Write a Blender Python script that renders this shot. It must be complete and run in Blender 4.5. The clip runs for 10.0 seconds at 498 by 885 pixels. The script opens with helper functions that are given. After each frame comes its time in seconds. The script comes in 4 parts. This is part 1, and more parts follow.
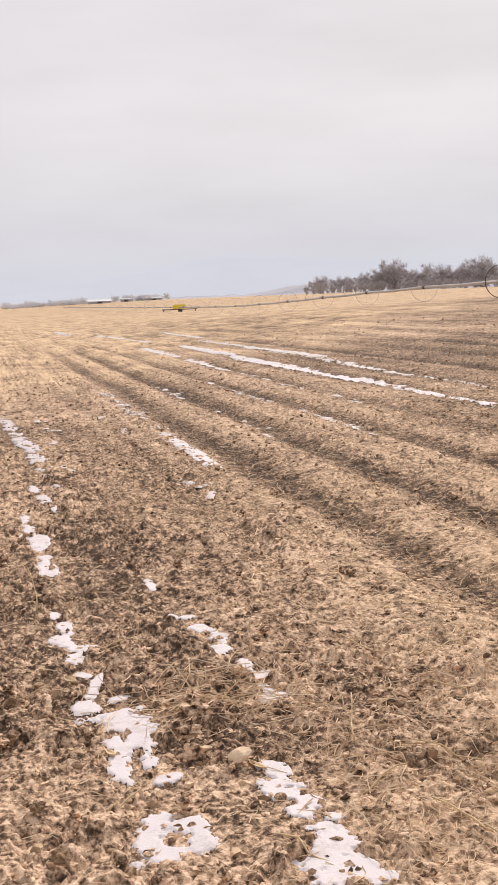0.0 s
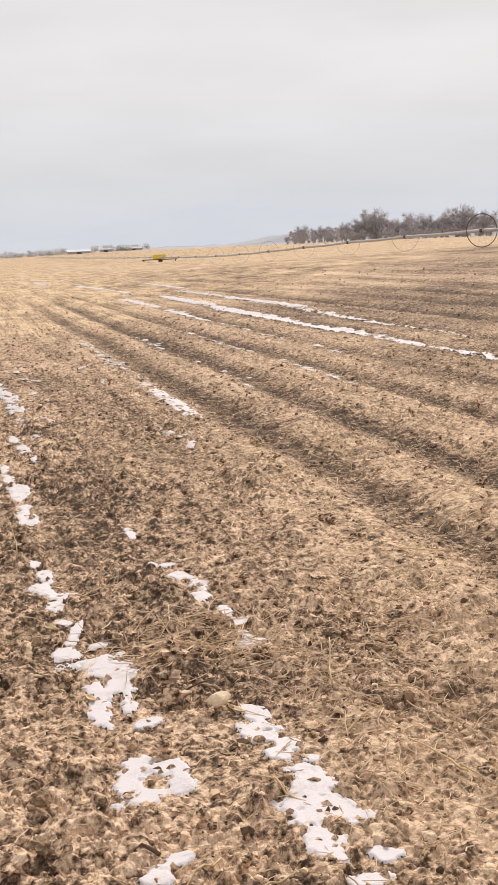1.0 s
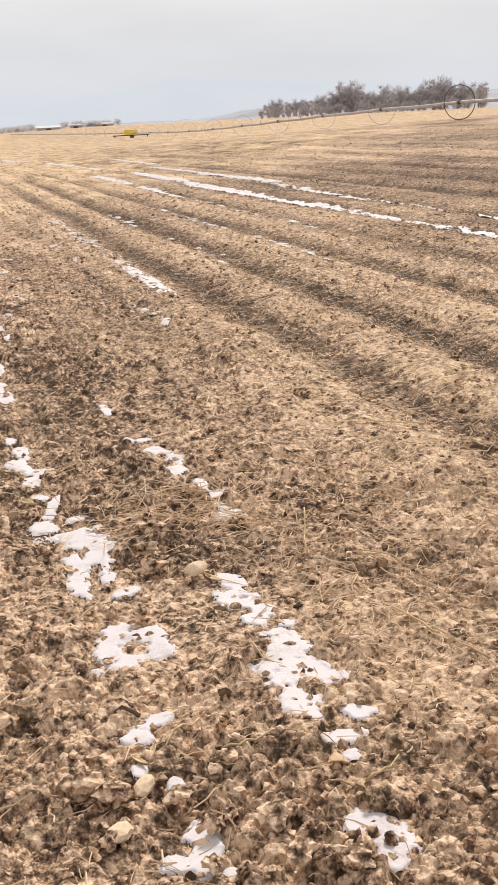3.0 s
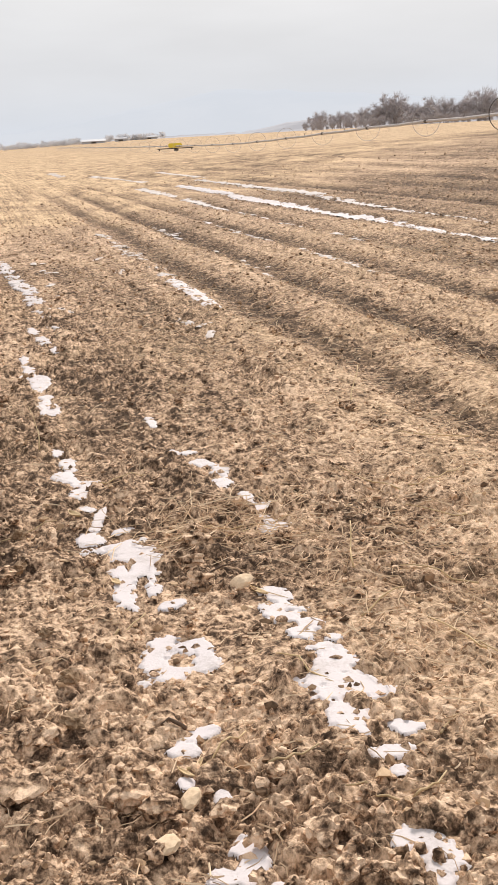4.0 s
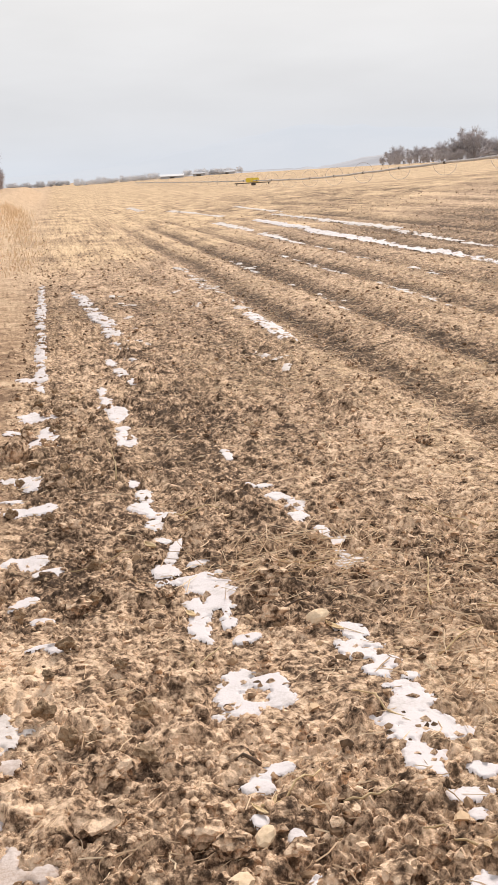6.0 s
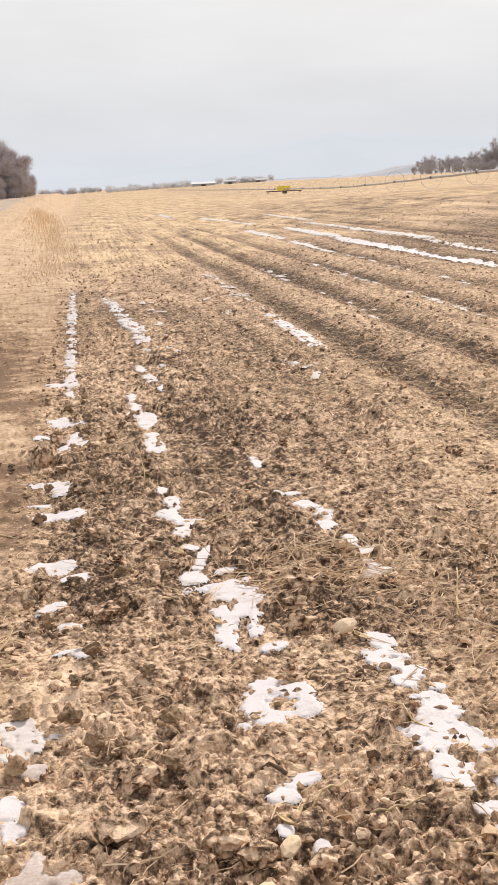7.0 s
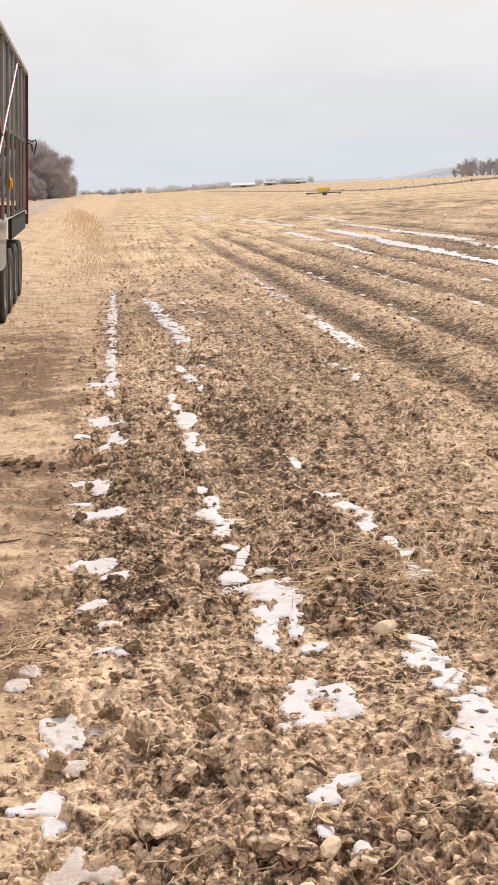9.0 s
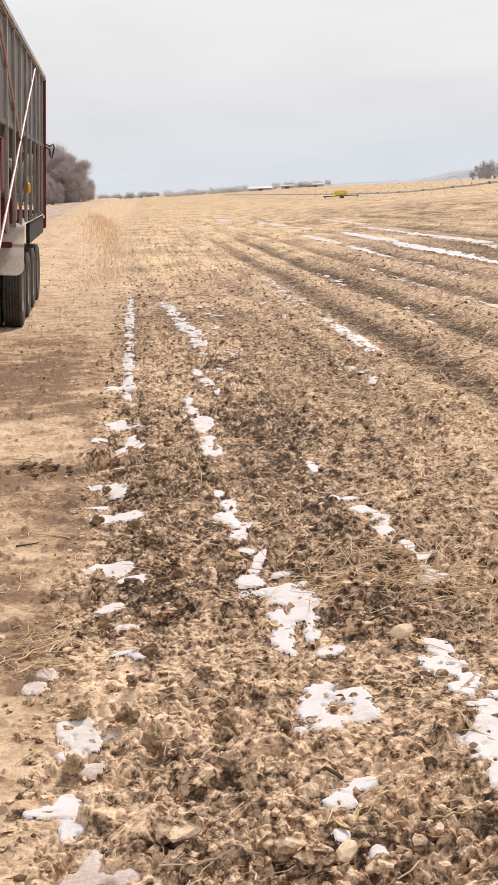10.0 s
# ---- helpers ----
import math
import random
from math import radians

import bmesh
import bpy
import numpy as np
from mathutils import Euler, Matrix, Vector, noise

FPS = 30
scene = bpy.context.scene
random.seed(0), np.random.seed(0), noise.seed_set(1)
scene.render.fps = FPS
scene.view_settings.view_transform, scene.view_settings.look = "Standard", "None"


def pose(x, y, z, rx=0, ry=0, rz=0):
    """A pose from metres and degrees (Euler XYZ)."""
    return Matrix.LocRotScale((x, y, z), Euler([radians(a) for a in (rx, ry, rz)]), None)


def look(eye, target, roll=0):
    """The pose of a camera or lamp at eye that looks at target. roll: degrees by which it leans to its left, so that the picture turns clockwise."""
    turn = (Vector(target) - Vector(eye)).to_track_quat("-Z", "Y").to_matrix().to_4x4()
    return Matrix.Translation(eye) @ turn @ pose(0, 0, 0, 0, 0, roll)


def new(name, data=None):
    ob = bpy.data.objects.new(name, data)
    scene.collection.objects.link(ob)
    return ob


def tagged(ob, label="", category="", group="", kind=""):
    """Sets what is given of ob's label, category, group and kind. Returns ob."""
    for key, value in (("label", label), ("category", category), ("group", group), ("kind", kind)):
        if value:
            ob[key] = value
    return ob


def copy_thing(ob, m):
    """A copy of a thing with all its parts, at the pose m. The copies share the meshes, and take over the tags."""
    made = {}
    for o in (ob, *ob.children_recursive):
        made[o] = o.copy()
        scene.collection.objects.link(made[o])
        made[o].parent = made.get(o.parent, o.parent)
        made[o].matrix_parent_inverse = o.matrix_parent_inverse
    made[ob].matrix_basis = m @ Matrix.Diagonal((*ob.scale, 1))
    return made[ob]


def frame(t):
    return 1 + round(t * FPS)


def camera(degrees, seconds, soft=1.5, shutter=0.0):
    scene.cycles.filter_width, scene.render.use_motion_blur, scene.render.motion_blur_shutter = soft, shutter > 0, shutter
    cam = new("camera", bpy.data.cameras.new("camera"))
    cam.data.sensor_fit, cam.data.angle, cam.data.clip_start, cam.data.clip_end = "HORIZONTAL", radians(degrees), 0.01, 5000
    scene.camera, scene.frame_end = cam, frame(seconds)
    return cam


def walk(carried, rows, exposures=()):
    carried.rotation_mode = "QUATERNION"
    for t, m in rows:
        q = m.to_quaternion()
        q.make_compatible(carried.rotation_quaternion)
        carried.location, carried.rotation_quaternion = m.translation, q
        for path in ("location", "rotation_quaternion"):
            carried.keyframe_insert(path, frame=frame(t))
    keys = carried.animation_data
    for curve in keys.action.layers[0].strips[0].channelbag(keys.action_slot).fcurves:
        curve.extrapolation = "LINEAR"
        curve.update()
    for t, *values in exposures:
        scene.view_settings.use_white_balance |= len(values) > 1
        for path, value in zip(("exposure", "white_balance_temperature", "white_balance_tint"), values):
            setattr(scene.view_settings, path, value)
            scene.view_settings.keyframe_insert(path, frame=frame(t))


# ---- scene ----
cam = camera(23.64, 10.0, soft=1.5)
# seconds, place, turn in degrees
ROWS = [
    (0.0, -0.007, 0.011, 1.743, 83.329, 2.300, -12.742),
    (0.5, -0.001, 0.005, 1.738, 82.446, 2.368, -12.966),
    (1.0, 0.005, 0.008, 1.726, 80.933, 2.387, -13.663),
    (1.5, 0.019, 0.012, 1.705, 78.871, 2.524, -14.542),
    (2.0, 0.016, -0.000, 1.690, 76.738, 2.676, -15.255),
    (2.2, 0.016, -0.000, 1.690, 76.075, 2.660, -15.368),
    (3.3, 0.011, 0.004, 1.694, 75.095, 2.850, -14.417),
    (3.5, 0.010, 0.005, 1.695, 75.266, 2.891, -13.986),
    (4.0, -0.003, -0.001, 1.701, 75.786, 3.092, -12.854),
    (4.5, 0.000, -0.000, 1.700, 76.316, 3.225, -11.887),
    (5.0, -0.002, 0.007, 1.700, 76.827, 3.297, -10.988),
    (5.5, -0.009, 0.012, 1.700, 77.236, 3.313, -10.117),
    (7.0, -0.021, 0.028, 1.697, 78.007, 2.732, -7.778),
    (7.5, -0.022, 0.022, 1.697, 78.138, 2.516, -7.303),
    (8.0, -0.024, 0.021, 1.694, 78.195, 2.424, -6.903),
    (8.5, -0.030, 0.024, 1.692, 78.188, 2.369, -6.450),
    (9.0, -0.041, 0.028, 1.693, 78.162, 2.450, -5.903),
    (9.5, -0.042, 0.021, 1.699, 78.198, 2.582, -5.391),
    (10.0, -0.038, 0.021, 1.697, 78.350, 2.655, -5.091),
]
walk(cam, [(t, pose(x, y, z, rx, ry, rz)) for t, x, y, z, rx, ry, rz in ROWS], [(0.0, -0.10, 6500, 15), (1.0, -0.08, 6500, 11), (3.5, 0.0, 6500, 10), (10.0, 0.03, 6500, 10)])

# ---- light: a bright overcast winter sky ----
SUN_EL, SUN_AZ = 40.0, 28.0  # the veiled sun stands high ahead, over the field
world = bpy.data.worlds.new("overcast_sky")
scene.world = world
world.use_nodes = True
wn, wl = world.node_tree.nodes, world.node_tree.links
bg = wn["Background"]
sky = wn.new("ShaderNodeTexSky")
sky.sky_type, sky.sun_disc = "NISHITA", False
sky.sun_elevation, sky.sun_rotation = radians(SUN_EL), radians(SUN_AZ)
sky.dust_density = 6.0
dim = wn.new("ShaderNodeVectorMath")
dim.operation = "SCALE"
dim.inputs["Scale"].default_value = 0.08
wl.new(sky.outputs[0], dim.inputs[0])
wc, ws = wn.new("ShaderNodeTexCoord"), wn.new("ShaderNodeSeparateXYZ")
wl.new(wc.outputs["Generated"], ws.inputs[0])
wr = wn.new("ShaderNodeValToRGB")
wl.new(ws.outputs["Z"], wr.inputs[0])
cr = wr.color_ramp
cr.elements[0].position, cr.elements[0].color = 0.0, (0.70, 0.745, 0.82, 1)
cr.elements[1].position, cr.elements[1].color = 0.14, (0.84, 0.835, 0.84, 1)
e = cr.elements.new(0.05)
e.color = (0.75, 0.765, 0.80, 1)
e = cr.elements.new(0.5)
e.color = (0.72, 0.72, 0.73, 1)
wm = wn.new("ShaderNodeMixRGB")
wm.inputs[0].default_value = 0.95
wl.new(dim.outputs[0], wm.inputs[1])
# faint broad cloud forms
cloud = wn.new("ShaderNodeTexNoise")
cloud.inputs["Scale"].default_value, cloud.inputs["Detail"].default_value = 5.0, 4.0
cmap = wn.new("ShaderNodeMapping")
cmap.inputs["Scale"].default_value = (1.0, 1.0, 4.0)
wl.new(wc.outputs["Generated"], cmap.inputs[0])
wl.new(cmap.outputs[0], cloud.inputs["Vector"])
cmr = wn.new("ShaderNodeMapRange")
cmr.inputs["From Min"].default_value, cmr.inputs["From Max"].default_value = 0.3, 0.7
cmr.inputs["To Min"].default_value, cmr.inputs["To Max"].default_value = 0.955, 1.045
wl.new(cloud.outputs[0], cmr.inputs["Value"])
cmul = wn.new("ShaderNodeVectorMath")
cmul.operation = "SCALE"
wl.new(wr.outputs[0], cmul.inputs[0])
wl.new(cmr.outputs[0], cmul.inputs["Scale"])
wl.new(cmul.outputs[0], wm.inputs[2])
wl.new(wm.outputs[0], bg.inputs["Color"])
bg.inputs["Strength"].default_value = 1.0
sun = new("sun", bpy.data.lights.new("sun", "SUN"))
sun.data.energy, sun.data.angle, sun.data.color = 3.8, radians(9), (1.0, 0.925, 0.85)
az, el = radians(SUN_AZ), radians(SUN_EL)
sun.matrix_world = look((math.sin(az) * math.cos(el) * 50, math.cos(az) * math.cos(el) * 50, math.sin(el) * 50), (0, 0, 0))


# ---- materials ----
def material(name, rough=0.9, metal=0.0):
    m = bpy.data.materials.new(name)
    m.use_nodes = True
    b = m.node_tree.nodes["Principled BSDF"]
    b.inputs["Roughness"].default_value, b.inputs["Metallic"].default_value = rough, metal
    b.inputs["Specular IOR Level"].default_value = 0.25
    return m, m.node_tree.nodes, m.node_tree.links, b


def noise_node(n, l, scale, detail=5.0, rough=0.6, stretch=None):
    """A noise over the object's own metres."""
    c = n.new("ShaderNodeTexCoord")
    t = n.new("ShaderNodeTexNoise")
    t.inputs["Scale"].default_value, t.inputs["Detail"].default_value, t.inputs["Roughness"].default_value = scale, detail, rough
    if stretch:
        mp = n.new("ShaderNodeMapping")
        mp.inputs["Scale"].default_value = stretch
        l.new(c.outputs["Object"], mp.inputs[0])
        l.new(mp.outputs[0], t.inputs["Vector"])
    else:
        l.new(c.outputs["Object"], t.inputs["Vector"])
    return t


def ramp(n, l, src, stops):
    r = n.new("ShaderNodeValToRGB")
    l.new(src, r.inputs[0])
    es = r.color_ramp.elements
    while len(es) < len(stops):
        es.new(0.5)
    for e, (p, c) in zip(es, stops):
        e.position, e.color = p, (*c, 1)
    return r


def mix(n, l, fac, a, b, kind="MIX"):
    m = n.new("ShaderNodeMixRGB")
    m.blend_type = kind
    for k, v in ((0, fac), (1, a), (2, b)):
        if isinstance(v, (int, float)):
            m.inputs[k].default_value = v
        elif isinstance(v, tuple):
            m.inputs[k].default_value = (*v, 1)
        else:
            l.new(v, m.inputs[k])
    return m.outputs[0]


def bump(n, l, b, src, strength, distance):
    k = n.new("ShaderNodeBump")
    k.inputs["Strength"].default_value, k.inputs["Distance"].default_value = strength, distance
    l.new(src, k.inputs["Height"])
    l.new(k.outputs[0], b.inputs["Normal"])


def worn(name, dark, light, scale, rough=0.85, metal=0.0, grain=0.004, lo=0.35, hi=0.65, stretch=None, per_object=0.0):
    """A material with wear at two scales and fine relief."""
    m, n, l, b = material(name, rough, metal)
    big, fine = noise_node(n, l, scale, 4, 0.6, stretch), noise_node(n, l, scale * 9, 5, 0.65, stretch)
    col = mix(n, l, 0.45, big.outputs[0], fine.outputs[0])
    out = ramp(n, l, col, [(lo, dark), (hi, light)]).outputs[0]
    if per_object:
        info, hsv = n.new("ShaderNodeObjectInfo"), n.new("ShaderNodeHueSaturation")
        mr = n.new("ShaderNodeMapRange")
        mr.inputs["To Min"].default_value, mr.inputs["To Max"].default_value = 1 - per_object, 1 + per_object
        l.new(info.outputs["Random"], mr.inputs["Value"])
        l.new(mr.outputs[0], hsv.inputs["Value"])
        l.new(out, hsv.inputs["Color"])
        out = hsv.outputs[0]
    l.new(out, b.inputs["Base Color"])
    bump(n, l, b, fine.outputs[0], 0.6, grain)
    return m


def soil_material():
    """Tilled loam: dry pale crust, moist brown crumbs, straw litter; the bare wheel track beside it; dry stubble farther out."""
    m, n, l, b = material("tilled_soil", 0.95)
    b.inputs["Specular IOR Level"].default_value = 0.1
    at = n.new("ShaderNodeAttribute")
    at.attribute_name = "ground"          # red: moist, green: stubble, blue: bare track
    sep = n.new("ShaderNodeSeparateColor")
    l.new(at.outputs["Color"], sep.inputs[0])
    n0, n1, n2, n3 = noise_node(n, l, 1.7, 5, 0.7), noise_node(n, l, 13, 5, 0.7), noise_node(n, l, 38, 4, 0.7), noise_node(n, l, 130, 3, 0.7)
    rows = noise_node(n, l, 1.0, 4, 0.6, (2.6, 0.10, 1))

    def total(terms, start=0.0):
        out = None
        for src, w, mid in terms:
            k = n.new("ShaderNodeMath")
            k.operation = "MULTIPLY_ADD"
            k.inputs[1].default_value, k.inputs[2].default_value = w, start - w * mid
            l.new(src, k.inputs[0])
            start = 0.0
            if out is None:
                out = k.outputs[0]
            else:
                s = n.new("ShaderNodeMath")
                l.new(out, s.inputs[0])
                l.new(k.outputs[0], s.inputs[1])
                out = s.outputs[0]
        return out

    # dark specks are moist soil and also stand in for shade between clods
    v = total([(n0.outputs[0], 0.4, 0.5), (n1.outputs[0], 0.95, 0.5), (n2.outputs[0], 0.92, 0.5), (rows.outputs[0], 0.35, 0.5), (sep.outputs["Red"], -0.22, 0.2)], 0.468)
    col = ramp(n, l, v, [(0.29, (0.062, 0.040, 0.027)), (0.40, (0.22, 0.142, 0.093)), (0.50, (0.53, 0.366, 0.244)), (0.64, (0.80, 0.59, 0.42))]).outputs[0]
    # stubble and litter, drawn out along the rows
    s1, s2 = noise_node(n, l, 3.0, 7, 0.78, (2.8, 0.05, 1)), noise_node(n, l, 20, 5, 0.75, (1.0, 0.6, 1))
    s3 = noise_node(n, l, 0.55, 6, 0.72, (1.3, 0.5, 1))
    sv = total([(s1.outputs[0], 0.75, 0.5), (s2.outputs[0], 0.85, 0.5), (n1.outputs[0], 0.7, 0.5), (s3.outputs[0], 0.65, 0.5), (sep.outputs["Red"], -0.17, 0.15)], 0.49)
    stub = ramp(n, l, sv, [(0.31, (0.085, 0.055, 0.037)), (0.42, (0.36, 0.244, 0.154)), (0.52, (0.59, 0.42, 0.258)), (0.68, (0.80, 0.60, 0.385))]).outputs[0]
    col = mix(n, l, sep.outputs["Green"], col, stub)
    t1 = noise_node(n, l, 4.5, 7, 0.72, (0.8, 1.1, 1))
    tv = total([(t1.outputs[0], 0.8, 0.5), (n2.outputs[0], 0.4, 0.5), (n0.outputs[0], 0.4, 0.5), (sep.outputs["Red"], -0.26, 0.2)], 0.455)
    track = ramp(n, l, tv, [(0.33, (0.22, 0.14, 0.09)), (0.43, (0.43, 0.29, 0.185)), (0.53, (0.57, 0.41, 0.275)), (0.68, (0.72, 0.54, 0.375))]).outputs[0]
    col = mix(n, l, sep.outputs["Blue"], col, track)
    speck = ramp(n, l, n3.outputs[0], [(0.36, (0.72, 0.70, 0.68)), (0.5, (1.03, 1.03, 1.03)), (0.62, (1.18, 1.18, 1.17))]).outputs[0]
    col = mix(n, l, 0.45, col, speck, "MULTIPLY")
    l.new(col, b.inputs["Base Color"])
    both = mix(n, l, 0.3, n2.outputs[0], n3.outputs[0])
    bump(n, l, b, both, 0.8, 0.012)
    return m


SOIL = soil_material()
SNOW, _n, _l, _b = material("old_snow", 0.75)
_s1, _s2 = noise_node(_n, _l, 7, 4, 0.6), noise_node(_n, _l, 90, 4, 0.7)
_l.new(ramp(_n, _l, mix(_n, _l, 0.4, _s1.outputs[0], _s2.outputs[0]), [(0.34, (0.52, 0.465, 0.445)), (0.5, (0.67, 0.615, 0.615))]).outputs[0], _b.inputs["Base Color"])
bump(_n, _l, _b, _s2.outputs[0], 0.5, 0.006)
_b.inputs["Subsurface Weight"].default_value = 0.0
THINSNOW = worn("thin_snow", (0.50, 0.43, 0.39), (0.70, 0.64, 0.62), 6, 0.7, 0, 0.004)
OLDSNOW = worn("soiled_snow", (0.40, 0.30, 0.24), (0.68, 0.60, 0.57), 9, 0.7, 0, 0.004)
CLOD = worn("soil_clod", (0.16, 0.10, 0.058), (0.46, 0.32, 0.20), 18, 0.95, 0, 0.006, per_object=0.3)
STRAW = worn("dry_straw", (0.42, 0.29, 0.15), (0.72, 0.55, 0.33), 30, 0.7, 0, 0.001, per_object=0.2)
BARK = worn("grey_bark", (0.30, 0.26, 0.25), (0.44, 0.39, 0.38), 3, 0.95, 0, 0.01)
# grey-brown twigs with some distance haze mixed into the colour
TWIG = worn("hazed_bare_twigs", (0.40, 0.36, 0.365), (0.58, 0.525, 0.53), 2, 0.95, 0, 0.01)
# grove trunks and twigs, paled by haze painted into the colour
GROVE = worn("hazed_grove_wood", (0.43, 0.40, 0.41), (0.62, 0.585, 0.597), 2, 0.95, 0, 0.01)
# aerial haze is put into this colour: pale and bluish
FARTREE = worn("hazed_tree_crowns", (0.72, 0.73, 0.765), (0.82, 0.825, 0.85), 0.2, 0.95, 0, 0.01)
GALV = worn("galvanised_pipe", (0.38, 0.35, 0.335), (0.58, 0.54, 0.52), 1.5, 0.5, 0.1, 0.002)
RUSTY = worn("dark_steel", (0.05, 0.045, 0.042), (0.15, 0.12, 0.10), 4, 0.7, 0.3, 0.003)
WHITE = worn("white_paint", (0.62, 0.58, 0.54), (0.90, 0.88, 0.85), 3, 0.5, 0, 0.001)
ALU = worn("weathered_aluminium", (0.055, 0.05, 0.047), (0.13, 0.12, 0.112), 1.2, 0.55, 0.3, 0.001, stretch=(1, 1, 0.25))
RIB = worn("pale_aluminium_rib", (0.24, 0.222, 0.21), (0.46, 0.435, 0.415), 2.0, 0.5, 0.3, 0.001, stretch=(1, 1, 0.25))
REDPAINT = worn("dull_red_paint", (0.10, 0.016, 0.02), (0.20, 0.035, 0.04), 3, 0.55, 0, 0.001)
PINKROD = worn("faded_red_rod", (0.52, 0.25, 0.25), (0.68, 0.50, 0.48), 2, 0.5, 0, 0.001)
RUBBER = worn("black_rubber", (0.016, 0.015, 0.015), (0.05, 0.045, 0.042), 6, 0.85, 0, 0.002)
TYRE = worn("dusty_tyre_rubber", (0.03, 0.026, 0.024), (0.11, 0.092, 0.08), 5, 0.9, 0, 0.002)
RIM = worn("dull_wheel_steel", (0.30, 0.29, 0.28), (0.55, 0.53, 0.51), 5, 0.45, 0.6, 0.001)
AMBER = worn("amber_lens", (0.65, 0.30, 0.01), (0.85, 0.45, 0.02), 5, 0.3, 0, 0.001)
STONE = worn("pale_stone", (0.60, 0.44, 0.29), (0.86, 0.67, 0.47), 9, 0.9, 0, 0.004)
WETWOOD = worn("dark_wet_stalk", (0.07, 0.045, 0.03), (0.18, 0.118, 0.08), 9, 0.8, 0, 0.003)
GRASS = worn("dry_orange_grass", (0.72, 0.50, 0.30), (0.90, 0.70, 0.48), 3, 0.8, 0, 0.001)
ROOF = worn("pale_sheet_roof", (0.56, 0.56, 0.58), (0.68, 0.68, 0.69), 0.3, 0.6, 0, 0.01)
# grey walls, lightened to hold the haze over the far farm
WALLS = worn("hazed_grey_barn_wall", (0.42, 0.42, 0.44), (0.52, 0.52, 0.54), 0.3, 0.8, 0, 0.01)
ROADDIRT = worn("grey_road_dirt", (0.33, 0.25, 0.19), (0.50, 0.39, 0.30), 0.8, 0.95, 0, 0.01, stretch=(1.5, 0.2, 1))
YELLOW = worn("yellow_paint", (0.78, 0.60, 0.05), (0.90, 0.72, 0.10), 2, 0.5, 0, 0.001)


# ---- the lie of the land ----
def lattice(ix, iy, seed):
    h = (ix * 374761393 + iy * 668265263 + seed * 1442695041) & 0x7FFFFFFF
    h = ((h ^ (h >> 13)) * 1274126177) & 0x7FFFFFFF
    return ((h ^ (h >> 16)) & 0xFFFF) / 65535.0


def field_noise(x, y, seed=0):
    """Smooth noise from -1 to 1."""
    ix, iy = np.floor(x).astype(np.int64), np.floor(y).astype(np.int64)
    fx, fy = x - ix, y - iy
    fx, fy = fx * fx * fx * (fx * (fx * 6 - 15) + 10), fy * fy * fy * (fy * (fy * 6 - 15) + 10)
    a, b = lattice(ix, iy, seed), lattice(ix + 1, iy, seed)
    c, d = lattice(ix, iy + 1, seed), lattice(ix + 1, iy + 1, seed)
    return (a + (b - a) * fx + (c - a) * fy + (a - b - c + d) * fx * fy) * 2 - 1


def layers(x, y, scale, octaves, seed=0, gain=0.5):
    out, amp = 0.0, 1.0
    for k in range(octaves):
        out = out + amp * field_noise(x * scale + 17.3 * k, y * scale - 9.1 * k, seed + k)
        scale, amp = scale * 2.03, amp * gain
    return out


def frac(v):
    return v - np.floor(v)


def clods(x, y, size, seed, keep=0.6, steep=1.25):
    """Broken angular clods, one to a cell of that size, some cells empty: heights in units of the cell."""
    gx, gy = np.floor(x / size).astype(np.int64), np.floor(y / size).astype(np.int64)
    best = np.zeros_like(x)
    for i in (-1, 0, 1):
        for j in (-1, 0, 1):
            cx, cy = gx + i, gy + j
            u, w = lattice(cx, cy, seed), lattice(cx, cy, seed + 1)
            dx, dy = x / size - cx - u, y / size - cy - w
            p, q = frac(u * 57.3 + w * 91.7), frac(u * 131.9 + w * 23.1)
            r = 0.30 + 0.42 * p * p
            d = np.zeros_like(x)
            for k in range(5):
                a = 1.2566 * k + 6.283 * q + 0.9 * frac(p * (17.7 + 9.3 * k))
                d = np.maximum(d, (dx * np.cos(a) + dy * np.sin(a)) / (0.72 + 0.5 * frac(q * (29.1 + 7.7 * k))))
            h = np.minimum((r - d) * steep, r * (0.38 + 0.4 * frac(p * 77.7)) + (frac(q * 53.1) - 0.5) * 0.7 * dx + (frac(q * 83.3) - 0.5) * 0.7 * dy)
            best = np.maximum(best, np.where(frac(u * 211.3 + w * 17.9) < keep, h, 0))
    return best


def smooth(a, b, x):
    t = np.clip((x - a) / (b - a), 0, 1)
    return t * t * (3 - 2 * t)


def soft_ramp(v, w):
    """Zero below 0, slope one well above, rounded over the width w."""
    return w * np.logaddexp(0, v / w)


FURROWS = ((0.42, 0.012, 0.16), (1.08, 0.012, 0.16), (1.78, 0.03, 0.17), (2.80, 0.085, 0.30), (3.84, 0.105, 0.30), (5.02, 0.085, 0.26),
           (6.2, 0.06, 0.25), (7.45, 0.07, 0.28), (8.6, 0.06, 0.28), (10.1, 0.08, 0.28), (11.6, 0.07, 0.3), (13.1, 0.08, 0.3), (15.0, 0.08, 0.3), (17.2, 0.08, 0.3), (20.0, 0.08, 0.3))
EDGE = -0.36                                             # where the tillage ends


